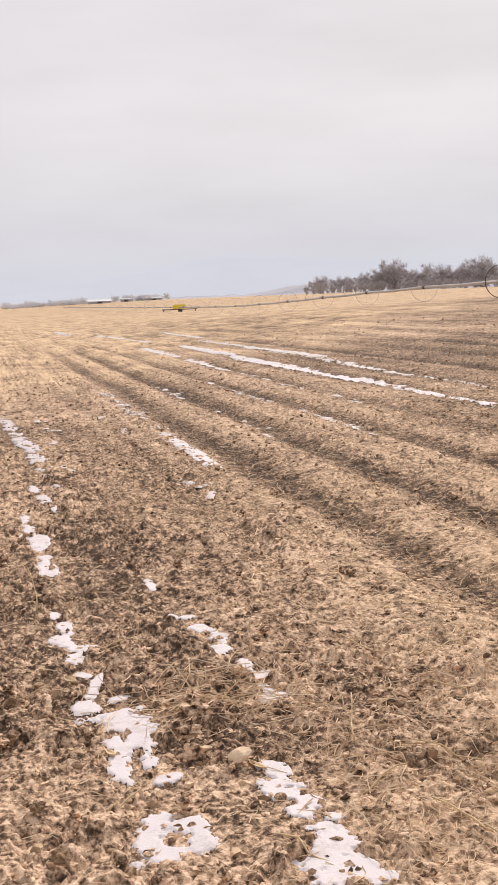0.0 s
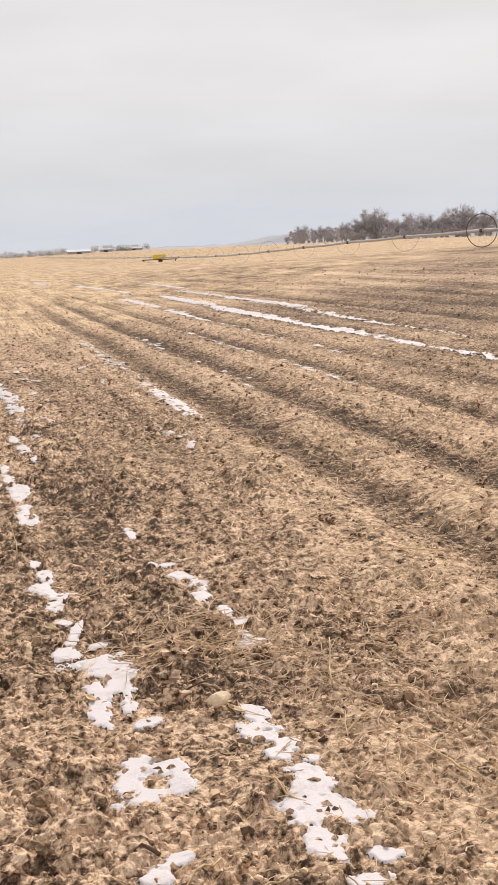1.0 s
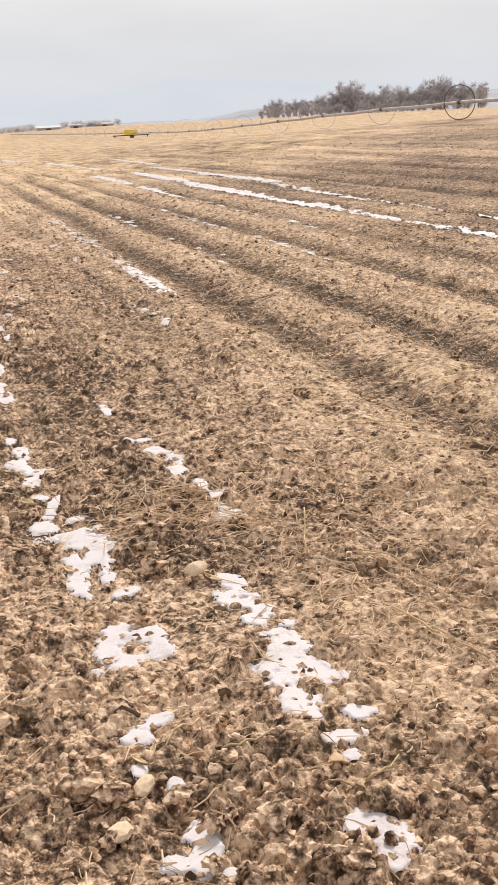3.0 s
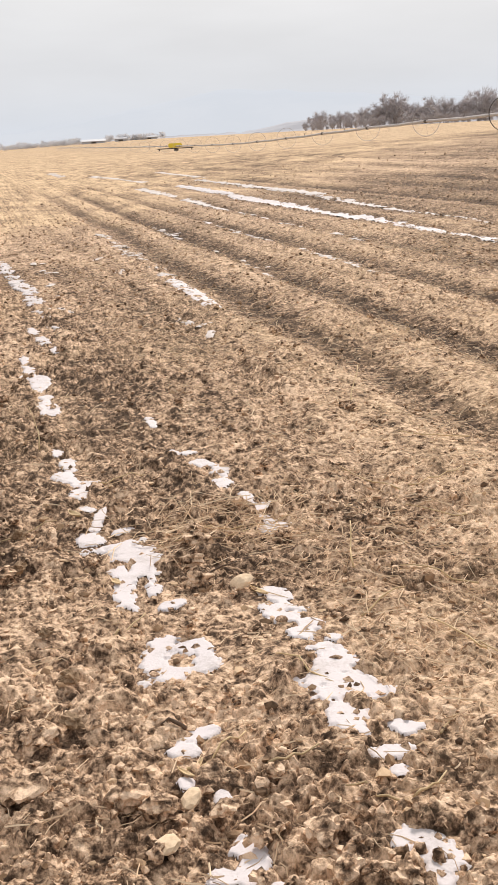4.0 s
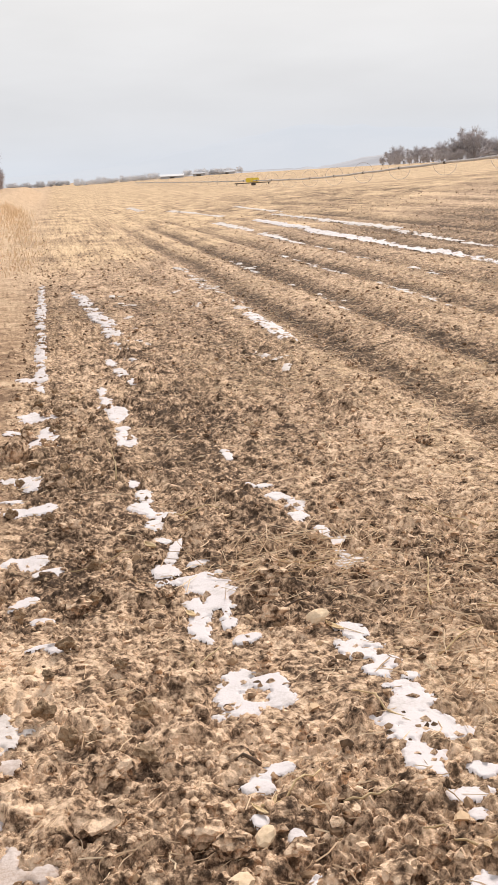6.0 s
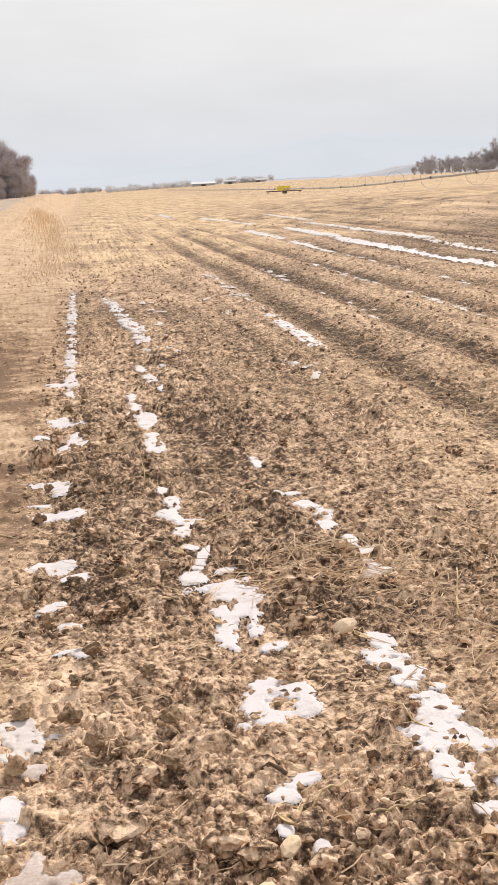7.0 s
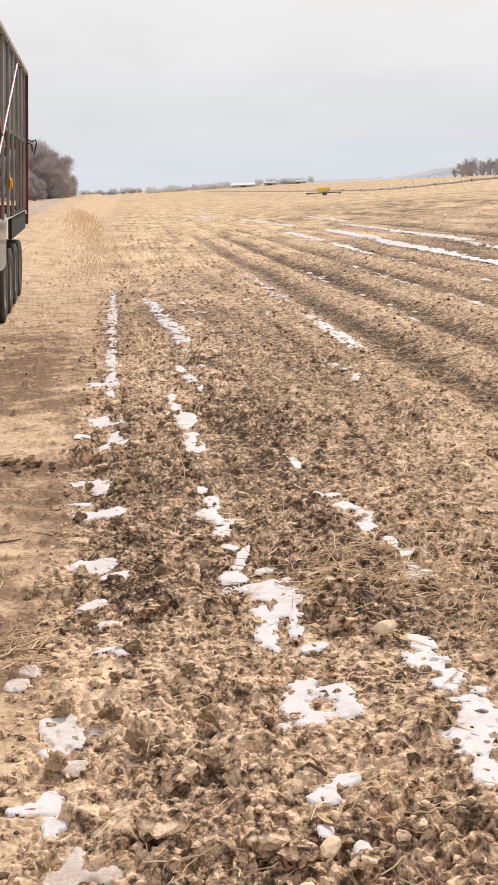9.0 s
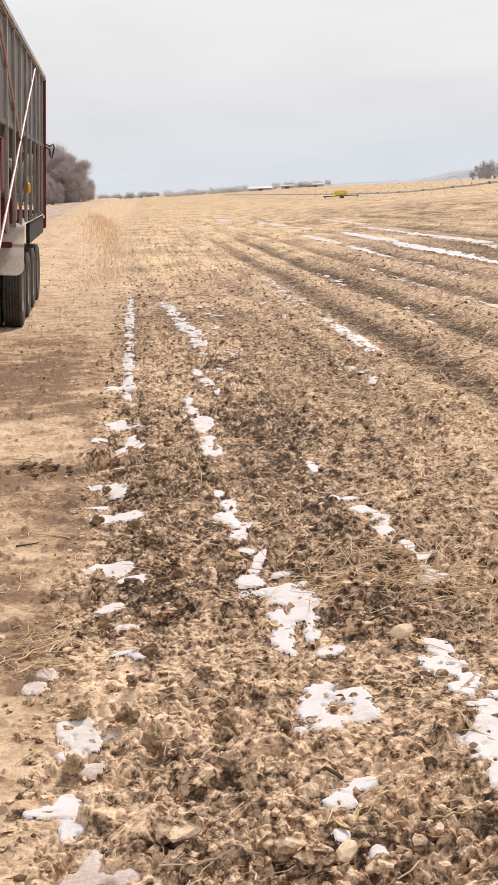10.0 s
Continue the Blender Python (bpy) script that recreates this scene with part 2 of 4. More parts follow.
def land(x, y):
    """The broad shape of the ground, without rows or clods."""
    z = 0.0025 * soft_ramp(y - 30, 6.0) + 0.0035 * soft_ramp(y - 200, 40.0) * (0.5 + 0.5 * smooth(-40, 40, x))
    z = z + 2.2 * (1 - np.exp(-soft_ramp(x - 7, 2.5) / 40)) * (0.15 + 1.25 * (1 - smooth(60, 150, y)) * smooth(-40, 30, y))
    z = z + 2.2 * smooth(20, 140, x) * smooth(180, 420, y)
    bank = smooth(-1.7, -4.9, x)
    z = z + bank * 0.25 + bank * 0.011 * soft_ramp(y - 30, 8.0) * (1 - smooth(170, 420, y))
    return z


def furrow_depth(x, y):
    wob = 0.05 * field_noise(y * 0.7, x * 0.15, 31) + 0.03 * field_noise(y * 2.1, x * 0.4, 32)
    d = np.zeros_like(x)
    for c, depth, w in FURROWS:
        d = d + depth * np.exp(-(((x + wob - c) / w) ** 2))
    d = d + 0.018 * np.exp(-(((x + wob - EDGE) / 0.13) ** 2)) * (1 - smooth(13, 21, y))
    return d


def tilled(x, y):
    w = 1.6 * smooth(14, 32, y)
    return smooth(EDGE - 0.22 - w, EDGE + 0.1 + w * 0.5, x + 0.07 * field_noise(y * 1.3, x * 0, 41) + 0.04 * field_noise(y * 5, x * 0, 42))


# old snow: each patch is a handful of lobes (x, y, half width, half length, turn) with bare spots in it
SNOW_PATCHES = (
    (((1.01, 3.53, 0.07, 0.13, 10), (0.93, 3.42, 0.085, 0.07, 0), (1.01, 3.31, 0.11, 0.09, 15), (0.93, 3.15, 0.05, 0.11, 0)), ((0.985, 3.27, 0.04, 0.03),), 0),
    (((0.96, 4.21, 0.05, 0.09, 0), (0.95, 4.02, 0.065, 0.10, 0), (1.00, 3.90, 0.055, 0.08, 0), (0.955, 3.80, 0.04, 0.05, 0)), ((0.975, 4.03, 0.022, 0.022), (0.955, 3.89, 0.02, 0.03)), 0),
    (((1.06, 3.735, 0.032, 0.03, 0),), (), 0),
    (((0.47, 3.89, 0.05, 0.08, -20), (0.57, 3.83, 0.065, 0.045, 0), (0.43, 3.75, 0.05, 0.07, 0), (0.60, 3.73, 0.04, 0.12, 0), (0.50, 3.63, 0.12, 0.05, 14)), ((0.52, 3.745, 0.045, 0.045),), 0),
    (((0.48, 3.20, 0.07, 0.04, 12), (0.42, 3.13, 0.04, 0.045, 0)), ((0.44, 3.22, 0.025, 0.03),), 0),
    (((0.39, 2.93, 0.022, 0.04, 0),), (), 0),
    (((0.475, 2.82, 0.024, 0.035, 0),), (), 0),
    (((0.49, 2.56, 0.045, 0.06, 0), (0.41, 2.47, 0.055, 0.05, 0), (0.46, 2.47, 0.03, 0.06, 0)), ((0.445, 2.545, 0.02, 0.035),), 0),
    (((0.52, 2.40, 0.035, 0.03, 0),), (), 0),
    (((1.085, 3.05, 0.048, 0.04, 0),), (), 0),
    (((0.98, 2.915, 0.07, 0.035, 15),), (), 0),
    (((0.975, 2.80, 0.035, 0.03, 0),), (), 0),
    (((0.88, 2.47, 0.05, 0.06, 0), (0.935, 2.40, 0.045, 0.06, 0), (0.90, 2.33, 0.035, 0.04, 0)), ((0.885, 2.43, 0.02, 0.022), (0.92, 2.385, 0.018, 0.02)), 0),
    (((0.31, 6.80, 0.04, 0.07, 0),), (), 0),
    (((0.345, 6.52, 0.05, 0.13, 0), (0.30, 6.25, 0.06, 0.12, 0), (0.40, 6.09, 0.075, 0.07, 0), (0.355, 5.90, 0.04, 0.11, 0)), (), 0),
    (((0.37, 5.63, 0.045, 0.05, 0),), (), 0),
    (((0.45, 5.53, 0.04, 0.10, -15), (0.39, 5.35, 0.035, 0.14, -15), (0.345, 5.16, 0.05, 0.08, 0)), (), 0),
    (((0.50, 5.20, 0.04, 0.04, 0),), (), 0),
    (((0.46, 5.01, 0.12, 0.06, 8), (0.52, 4.82, 0.085, 0.12, 0), (0.47, 4.62, 0.08, 0.13, 0), (0.41, 4.40, 0.04, 0.11, 0), (0.53, 4.42, 0.04, 0.06, 0)), ((0.46, 4.72, 0.02, 0.05), (0.50, 4.55, 0.018, 0.05)), 0),
    (((0.57, 4.24, 0.05, 0.035, 20),), (), 0),
    (((0.95, 6.53, 0.03, 0.05, 0), (1.03, 6.48, 0.05, 0.05, 0)), (), 0),
    (((1.05, 6.23, 0.055, 0.08, 0), (1.13, 6.02, 0.05, 0.10, 0), (1.08, 5.79, 0.05, 0.10, 0)), (), 0),
    (((1.15, 5.50, 0.035, 0.10, 0),), (), 0),
    (((1.19, 5.31, 0.05, 0.07, 0), (1.15, 5.16, 0.03, 0.06, 0)), (), 0),
    (((1.17, 5.02, 0.06, 0.09, 0),), (), 0),
    (((0.93, 7.30, 0.035, 0.13, 0),), (), 0),
    (((0.26, 10.05, 0.05, 0.18, 0), (0.26, 9.50, 0.06, 0.25, 0), (0.32, 8.95, 0.08, 0.28, 0), (0.34, 8.40, 0.06, 0.15, 0), (0.34, 8.02, 0.07, 0.17, 0)), (), 0),
    (((0.42, 11.85, 0.05, 0.22, 0), (0.48, 11.20, 0.055, 0.30, 0), (0.55, 10.45, 0.05, 0.22, 0)), (), 0),
    (((-0.28, 11.35, 0.06, 0.60, 0), (-0.37, 11.15, 0.10, 0.14, 0), (-0.27, 10.55, 0.05, 0.20, 0)), (), 0),
    (((-0.31, 9.15, 0.09, 0.22, 0), (-0.17, 9.05, 0.05, 0.10, 0), (-0.20, 8.60, 0.06, 0.16, 0), (-0.22, 8.25, 0.10, 0.18, 0)), ((-0.28, 8.55, 0.06, 0.08),), 0),
    (((-0.46, 8.62, 0.07, 0.08, 0),), (), 0),
    (((-0.36, 7.17, 0.09, 0.09, 0), (-0.24, 6.97, 0.11, 0.11, 0), (-0.16, 7.10, 0.05, 0.05, 0)), (), 0),
    (((-0.39, 6.68, 0.07, 0.05, 0),), (), 0),
    (((-0.36, 6.45, 0.08, 0.10, 0), (-0.23, 6.43, 0.09, 0.09, 0)), ((-0.30, 6.55, 0.03, 0.04),), 0),
    (((-0.30, 5.53, 0.10, 0.08, 0), (-0.26, 5.44, 0.06, 0.06, 0)), (), 0),
    (((-0.19, 5.30, 0.07, 0.06, 0),), (), 0),
    (((-0.28, 4.94, 0.065, 0.06, 0),), (), 0),
    (((-0.205, 4.68, 0.05, 0.045, 0),), (), 0),
    (((-0.20, 4.37, 0.06, 0.03, 0), (-0.14, 4.32, 0.035, 0.035, 0)), (), 0),
    (((-0.50, 4.21, 0.04, 0.05, 0), (-0.52, 4.09, 0.04, 0.05, 0)), (), 1),
    (((-0.36, 3.78, 0.07, 0.06, 0), (-0.33, 3.66, 0.07, 0.07, 0), (-0.37, 3.56, 0.035, 0.04, 0)), (), 2),
    (((-0.30, 3.46, 0.035, 0.04, 0),), (), 1),
    (((-0.42, 3.19, 0.06, 0.035, 10), (-0.36, 3.24, 0.04, 0.06, 0), (-0.345, 3.11, 0.05, 0.06, 0)), (), 0),
    (((-0.28, 2.93, 0.03, 0.07, 0), (-0.28, 2.84, 0.07, 0.04, 0), (-0.20, 2.83, 0.05, 0.035, 0)), (), 1),
)


def snow_field(x, y, patch):
    """Above zero where the patch lies: its lobes, its bare spots and a ragged rim."""
    lobes, bare, _ = patch
    f = np.zeros_like(x)
    for cx, cy, hw, hl, tn in lobes:
        c, s = math.cos(radians(tn)), math.sin(radians(tn))
        dx, dy = x - cx, y - cy
        f = f + np.exp((1.02 - np.minimum(np.hypot((c * dx + s * dy) / hw, (c * dy - s * dx) / hl), 9)) / 0.28)
    f = 0.28 * np.log(f + 1e-12)
    for cx, cy, hw, hl in bare:
        f = np.minimum(f, np.hypot((x - cx) / hw, (y - cy) / hl) - 0.95)
    far = 1.0 if lobes[0][1] < 7.5 else 0.55
    return f + 0.38 * layers(x, y * (0.8 if far == 1 else 0.6), 17.0 * far, 4, int(lobes[0][1] * 100) % 97, 0.62)


def snow_cover(x, y):
    """How far the soil lies smooth under snow, 0 to 1."""
    out = np.zeros_like(x)
    for patch in SNOW_PATCHES:
        xs, ys = [b[0] for b in patch[0]], [b[1] for b in patch[0]]
        k = np.nonzero((x > min(xs) - 0.2) & (x < max(xs) + 0.2) & (y > min(ys) - 0.7) & (y < max(ys) + 0.7))
        if len(k[0]):
            out[k] = np.maximum(out[k], smooth(-0.42, 0.0, snow_field(x[k], y[k], patch)))
    return out


def hollow(x, y):
    """The ground's form without clods."""
    near = 1 - smooth(60, 140, np.hypot(x, y))
    return land(x, y) + near * (0.012 * layers(x, y, 0.5, 2, 3) + 0.005 * layers(x, y, 1.9, 2, 7)) - near * furrow_depth(x, y) * smooth(-0.7, -0.3, x)


def rough_share(x, y):
    """How broken the tilled ground is."""
    lumpy = smooth(-0.35, 0.5, layers(x, y, 1.3, 2, 12))
    heavy = smooth(4.1, 4.8, y + 0.3 * x) * (1 - smooth(9, 20, y)) * (1 - smooth(1.2, 1.9, x - 0.06 * y))
    heavy = np.maximum(heavy, 0.6 * (1 - smooth(2.85, 3.15, y + 0.15 * layers(x, y, 3.0, 2, 15))))
    return (0.36 + 0.42 * lumpy + 0.38 * heavy) * (1 - 0.3 * smooth(12, 40, y))


def ground_z(x, y):
    x, y = np.asarray(x, float), np.asarray(y, float)
    shape = x.shape
    x, y = x.ravel(), y.ravel()
    z = hollow(x, y)
    k = np.nonzero(np.hypot(x, y) < 140)[0]
    x, y = x[k], y[k]
    near = 1 - smooth(60, 140, np.hypot(x, y))
    till = tilled(x, y)
    cover = snow_cover(x, y)
    rough = near * till * rough_share(x, y) * (1 - 0.93 * cover)
    wx, wy = 0.018 * layers(x, y, 13.0, 3, 140, 0.6), 0.018 * layers(x, y, 13.0, 3, 150, 0.6)      # clods are no neat blocks
    up = 0.13 * clods(x + 1.5 * wx, y + 1.5 * wy, 0.20, 50, 0.30)
    up = np.maximum(up, 0.10 * clods(x + wx, y + wy, 0.11, 60, 0.55))
    up = np.maximum(up, 0.07 * clods(x + 0.8 * wx, y + 0.8 * wy, 0.062, 70, 0.75))
    up = np.maximum(up, 0.048 * clods(x + 0.6 * wx, y + 0.6 * wy, 0.034, 80, 0.85)) + 0.25 * 0.048 * clods(x + 0.6 * wx, y + 0.6 * wy, 0.034, 86, 0.8)
    up = up + 0.010 * layers(x, y, 6.0, 2, 20) + 0.004 * layers(x, y, 45.0, 2, 24)
    bare = near * (1 - till) * (1 - 0.9 * cover)
    z[k] += rough * (1.35 * up - 0.014) + bare * (0.003 * layers(x, y, 7.0, 3, 28) + 0.08 * clods(x, y, 0.10, 90, 0.14) + 0.05 * clods(x, y, 0.045, 94, 0.25))
    return z.reshape(shape)


def grid_mesh(name, X, Y, Z):
    """One sheet from a grid of places."""
    r, c = X.shape
    me = bpy.data.meshes.new(name)
    co = np.stack([X, Y, Z], -1).reshape(-1, 3)
    i = np.arange(r * c).reshape(r, c)
    q = np.stack([i[:-1, :-1], i[:-1, 1:], i[1:, 1:], i[1:, :-1]], -1).reshape(-1, 4)
    me.vertices.add(len(co))
    me.vertices.foreach_set("co", co.ravel())
    me.loops.add(q.size)
    me.loops.foreach_set("vertex_index", q.ravel())
    me.polygons.add(len(q))
    me.polygons.foreach_set("loop_start", np.arange(0, q.size, 4))
    me.polygons.foreach_set("loop_total", np.full(len(q), 4))
    me.update(calc_edges=True)
    me.polygons.foreach_set("use_smooth", np.ones(len(q), bool))
    return me


def build_ground():
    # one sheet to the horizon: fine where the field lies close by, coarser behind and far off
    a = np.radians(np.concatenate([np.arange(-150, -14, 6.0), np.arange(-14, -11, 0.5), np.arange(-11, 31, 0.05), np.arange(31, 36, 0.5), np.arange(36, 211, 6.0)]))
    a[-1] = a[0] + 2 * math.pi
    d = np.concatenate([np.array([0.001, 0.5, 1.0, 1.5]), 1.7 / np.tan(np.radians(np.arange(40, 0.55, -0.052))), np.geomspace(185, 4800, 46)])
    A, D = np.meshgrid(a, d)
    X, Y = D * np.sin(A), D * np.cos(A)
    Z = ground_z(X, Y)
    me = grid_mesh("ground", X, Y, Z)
    x, y = X.ravel(), Y.ravel()
    till = tilled(x, y)
    r = np.hypot(x, y)
    patchy = layers(x, y, 0.35, 3, 90)
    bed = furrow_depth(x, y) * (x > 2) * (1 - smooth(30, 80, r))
    heavy = smooth(4.1, 4.9, y + 0.3 * x) * (1 - smooth(8, 17, y)) * (1 - smooth(1.1, 2.2, x - 0.08 * y + 0.3 * layers(x, y, 1.2, 3, 99)))
    heavy = np.maximum(heavy, 0.6 * (1 - smooth(2.85, 3.15, y + 0.15 * layers(x, y, 3.0, 2, 15))))
    # darker in patches, on heavy ground, with furrow depth and far right
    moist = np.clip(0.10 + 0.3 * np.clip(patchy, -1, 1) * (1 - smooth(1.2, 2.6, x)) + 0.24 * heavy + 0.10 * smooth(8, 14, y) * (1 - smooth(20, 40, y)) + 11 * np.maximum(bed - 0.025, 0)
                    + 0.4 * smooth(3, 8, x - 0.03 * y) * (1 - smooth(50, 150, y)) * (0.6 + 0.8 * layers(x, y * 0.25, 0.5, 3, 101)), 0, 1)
    stub = smooth(13, 34, y + 6 * layers(x, y * 0.3, 0.3, 4, 95) - 1.8 * np.maximum(x, 0)) * 0.85 + smooth(45, 75, r) * 0.6
    stub = stub + 0.30 * smooth(1.2, 2.1, x - 0.05 * y + 0.3 * layers(x, y, 0.9, 3, 98)) * (1 - 0.4 * smooth(8, 14, y))
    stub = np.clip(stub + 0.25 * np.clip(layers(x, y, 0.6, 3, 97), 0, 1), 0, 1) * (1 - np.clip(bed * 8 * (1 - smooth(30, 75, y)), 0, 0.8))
    wet = smooth(-0.25, 0.35, layers(x * 0.9, y, 0.9, 4, 131) + 0.9 * np.exp(-(((y - 7.6 - 0.5 * x) / 0.9) ** 2)) - 0.1) * (1 - smooth(10, 18, y)) + 0.3 * np.exp(-(((y - 7.7) / 0.35) ** 2)) + 0.55 * smooth(10, 12, y) * (1 - smooth(15, 18, y)) * smooth(-0.7, -1.0, x)
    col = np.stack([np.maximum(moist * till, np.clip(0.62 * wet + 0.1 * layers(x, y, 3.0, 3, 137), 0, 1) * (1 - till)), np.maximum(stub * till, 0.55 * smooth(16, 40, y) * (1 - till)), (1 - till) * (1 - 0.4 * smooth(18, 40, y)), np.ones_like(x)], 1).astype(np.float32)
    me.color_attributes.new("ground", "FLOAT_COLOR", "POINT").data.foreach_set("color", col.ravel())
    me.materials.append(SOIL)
    return tagged(new("ground", me), "tilled brown field with dry clods and pale stubble", "ground", kind="structure")


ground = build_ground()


def build_road():
    """The graded dirt road that runs past the trees."""
    t, u = np.meshgrid(np.linspace(0, 1, 120), np.linspace(-1, 1, 13), indexing="ij")
    y = 26 + 240 * t
    x = -6.6 - 4.2 * smooth(0, 1, t) + u * (1.5 + 0.12 * layers(t * 40, u * 0, 1.0, 2, 5))
    z = ground_z(x, y) + 0.035 - 0.03 * u ** 2 - 0.025 * np.exp(-((np.abs(u) - 0.5) / 0.16) ** 2)
    me = grid_mesh("road", x, y, z)
    me.materials.append(ROADDIRT)
    return tagged(new("road", me), "grey graded dirt road with wheel ruts", "road", kind="structure")


build_road()


# ---- building blocks ----
def part(name, bm, mat, parent=None, label="", smooth_faces=False):
    me = bpy.data.meshes.new(name)
    bm.to_mesh(me)
    bm.free()
    me.materials.append(mat)
    if smooth_faces:
        me.polygons.foreach_set("use_smooth", np.ones(len(me.polygons), bool))
    ob = new(name, me)
    if parent is not None:
        ob.parent = parent
    if label:
        tagged(ob, label)
    return ob


def gz(x, y):
    return float(ground_z(np.array([x]), np.array([y]))[0])


def tube(bm, pts, radii, sides=6, caps=True):
    """A tapered tube along points."""
    pts = [Vector(p) for p in pts]
    rings = []
    for i, p in enumerate(pts):
        d = (pts[min(i + 1, len(pts) - 1)] - pts[max(i - 1, 0)]).normalized()
        u = d.cross(Vector((0.13, 0.31, 0.94)))
        if u.length < 1e-3:
            u = d.cross(Vector((1, 0, 0)))
        u.normalize()
        v = d.cross(u)
        rings.append([bm.verts.new(p + radii[i] * (math.cos(k) * u + math.sin(k) * v)) for k in (2 * math.pi * s / sides for s in range(sides))])
    for a, b in zip(rings, rings[1:]):
        for s in range(sides):
            bm.faces.new((a[s], a[(s + 1) % sides], b[(s + 1) % sides], b[s]))
    if caps:
        bm.faces.new(rings[0][::-1])
        bm.faces.new(rings[-1])
    return bm


def box(bm, lo, hi, bevel=0.0):
    m = Matrix.LocRotScale([(a + b) / 2 for a, b in zip(lo, hi)], None, [b - a for a, b in zip(lo, hi)])
    made = bmesh.ops.create_cube(bm, size=1, matrix=m)
    if bevel:
        edges = list({e for v in made["verts"] for e in v.link_edges})
        bmesh.ops.bevel(bm, geom=edges, offset=bevel, segments=2, affect="EDGES")
    return bm


# ---- old snow lying in the furrows ----
def snow_pieces(X, Y, Z, keep_if, mat, least=8):
    """A snow_patch from a sheet: each lobe that lies apart is a piece of its own."""
    me = grid_mesh("snow_patch", X, Y, Z)
    bm = bmesh.new()
    bm.from_mesh(me)
    bm.verts.ensure_lookup_table()
    bmesh.ops.delete(bm, geom=[w for w, k in zip(bm.verts, keep_if.ravel()) if not k], context="VERTS")
    bmesh.ops.delete(bm, geom=[w for w in bm.verts if not w.link_faces], context="VERTS")
    bpy.data.meshes.remove(me)
    bm.faces.index_update()
    seen, lobes = set(), []
    for f0 in bm.faces:
        if f0 in seen:
            continue
        todo, lobe = [f0], {f0}
        while todo:
            for e_ in todo.pop().edges:
                for o in e_.link_faces:
                    if o not in lobe:
                        lobe.add(o)
                        todo.append(o)
        seen |= lobe
        lobes.append(lobe)
    lobes.sort(key=len, reverse=True)
    root = new("snow_patch")
    for lb in [lb for lb in lobes if len(lb) > least][:14]:
        fs = sorted(lb, key=lambda f: f.index)
        ids = {}
        for f in fs:
            for w in f.verts:
                ids.setdefault(w, len(ids))
        me = bpy.data.meshes.new("snow_lobe")
        me.from_pydata([w.co[:] for w in ids], [], [[ids[w] for w in f.verts] for f in fs])
        me.polygons.foreach_set("use_smooth", np.ones(len(me.polygons), bool))
        me.materials.append(mat)
        new("snow_lobe", me).parent = root
    bm.free()
    return root


def near_patch(patch):
    """A flat crust of settled snow, thin at its ragged rim."""
    xs, ys = [b[0] for b in patch[0]], [b[1] for b in patch[0]]
    wd, ln = max(b[2] for b in patch[0]) + 0.09, max(b[3] for b in patch[0]) + 0.12
    step = 0.005 if min(ys) < 4.3 else 0.008 if min(ys) < 7.5 else 0.014
    X, Y = np.meshgrid(np.arange(min(xs) - wd, max(xs) + wd, step), np.arange(min(ys) - ln, max(ys) + ln, step * 1.2))
    f = snow_field(X, Y, patch)
    top = hollow(X, Y) + 0.0035 + 0.006 * np.tanh(f * 9) + 0.0012 * layers(X, Y, 9, 2, 5)
    mat, label = ((SNOW, "patch of old white snow lying in a furrow"), (OLDSNOW, "thin soiled patch of old snow on the track"), (THINSNOW, "melting pinkish crust of snow beside the track"))[patch[2]]
    return tagged(snow_pieces(X, Y, top, f > -0.16, mat), label, "snow", "snow patches in the furrows")


for patch in SNOW_PATCHES:
    near_patch(patch)


def snow_strip(x, y, length, width, seed, turn=0.0, thick=0.03, label="", ragged=0.5, step=0.02, mat=None, group="snow strips along the furrows"):
    """Snow that follows a furrow farther out, broken across by clods."""
    n, m = max(10, int(length * 1.1 / (step * 1.6))), max(8, int(width * 1.5 / step))
    v, u = np.meshgrid(np.linspace(-0.55, 0.55, n) * length, np.linspace(-0.75, 0.75, m) * width, indexing="ij")
    c, s = math.cos(radians(turn)), math.sin(radians(turn))
    X, Y = x + c * u - s * v, y + s * u + c * v
    along = np.abs(v / length) * 2
    edge = 0.62 - (np.abs(u / width) * 2) ** 2 - 1.2 * np.maximum(along - 0.86, 0) * 7 + ragged * layers(X * 1.2 + 0.5 * Y, Y * 0.7, 1.5 / min(width, 0.4), 3, seed, 0.6) + 0.5 * ragged * layers(X * 0, Y, 0.5, 2, seed + 3)
    far = smooth(12, 30, y)
    top = hollow(X, Y) + 0.004 + 0.006 * far + thick * np.where(edge > 0, 0.6, 1.4) * np.tanh(edge * 4) + (0.006 + 0.008 * far) * layers(X, Y, 5, 2, seed)
    return tagged(snow_pieces(X, Y, top, edge > -0.3, mat or SNOW, 4), label or "long strip of old snow along a furrow", "snow", group)


snow_strip(-0.31, 16.9, 10.5, 0.15, 511, 0.4, 0.02, "narrow strip of old snow along the field's edge", 0.8, 0.02)
snow_strip(0.45, 16.3, 9.0, 0.24, 521, 2.9, 0.02, "narrow strip of old snow along a furrow", 0.75, 0.02)
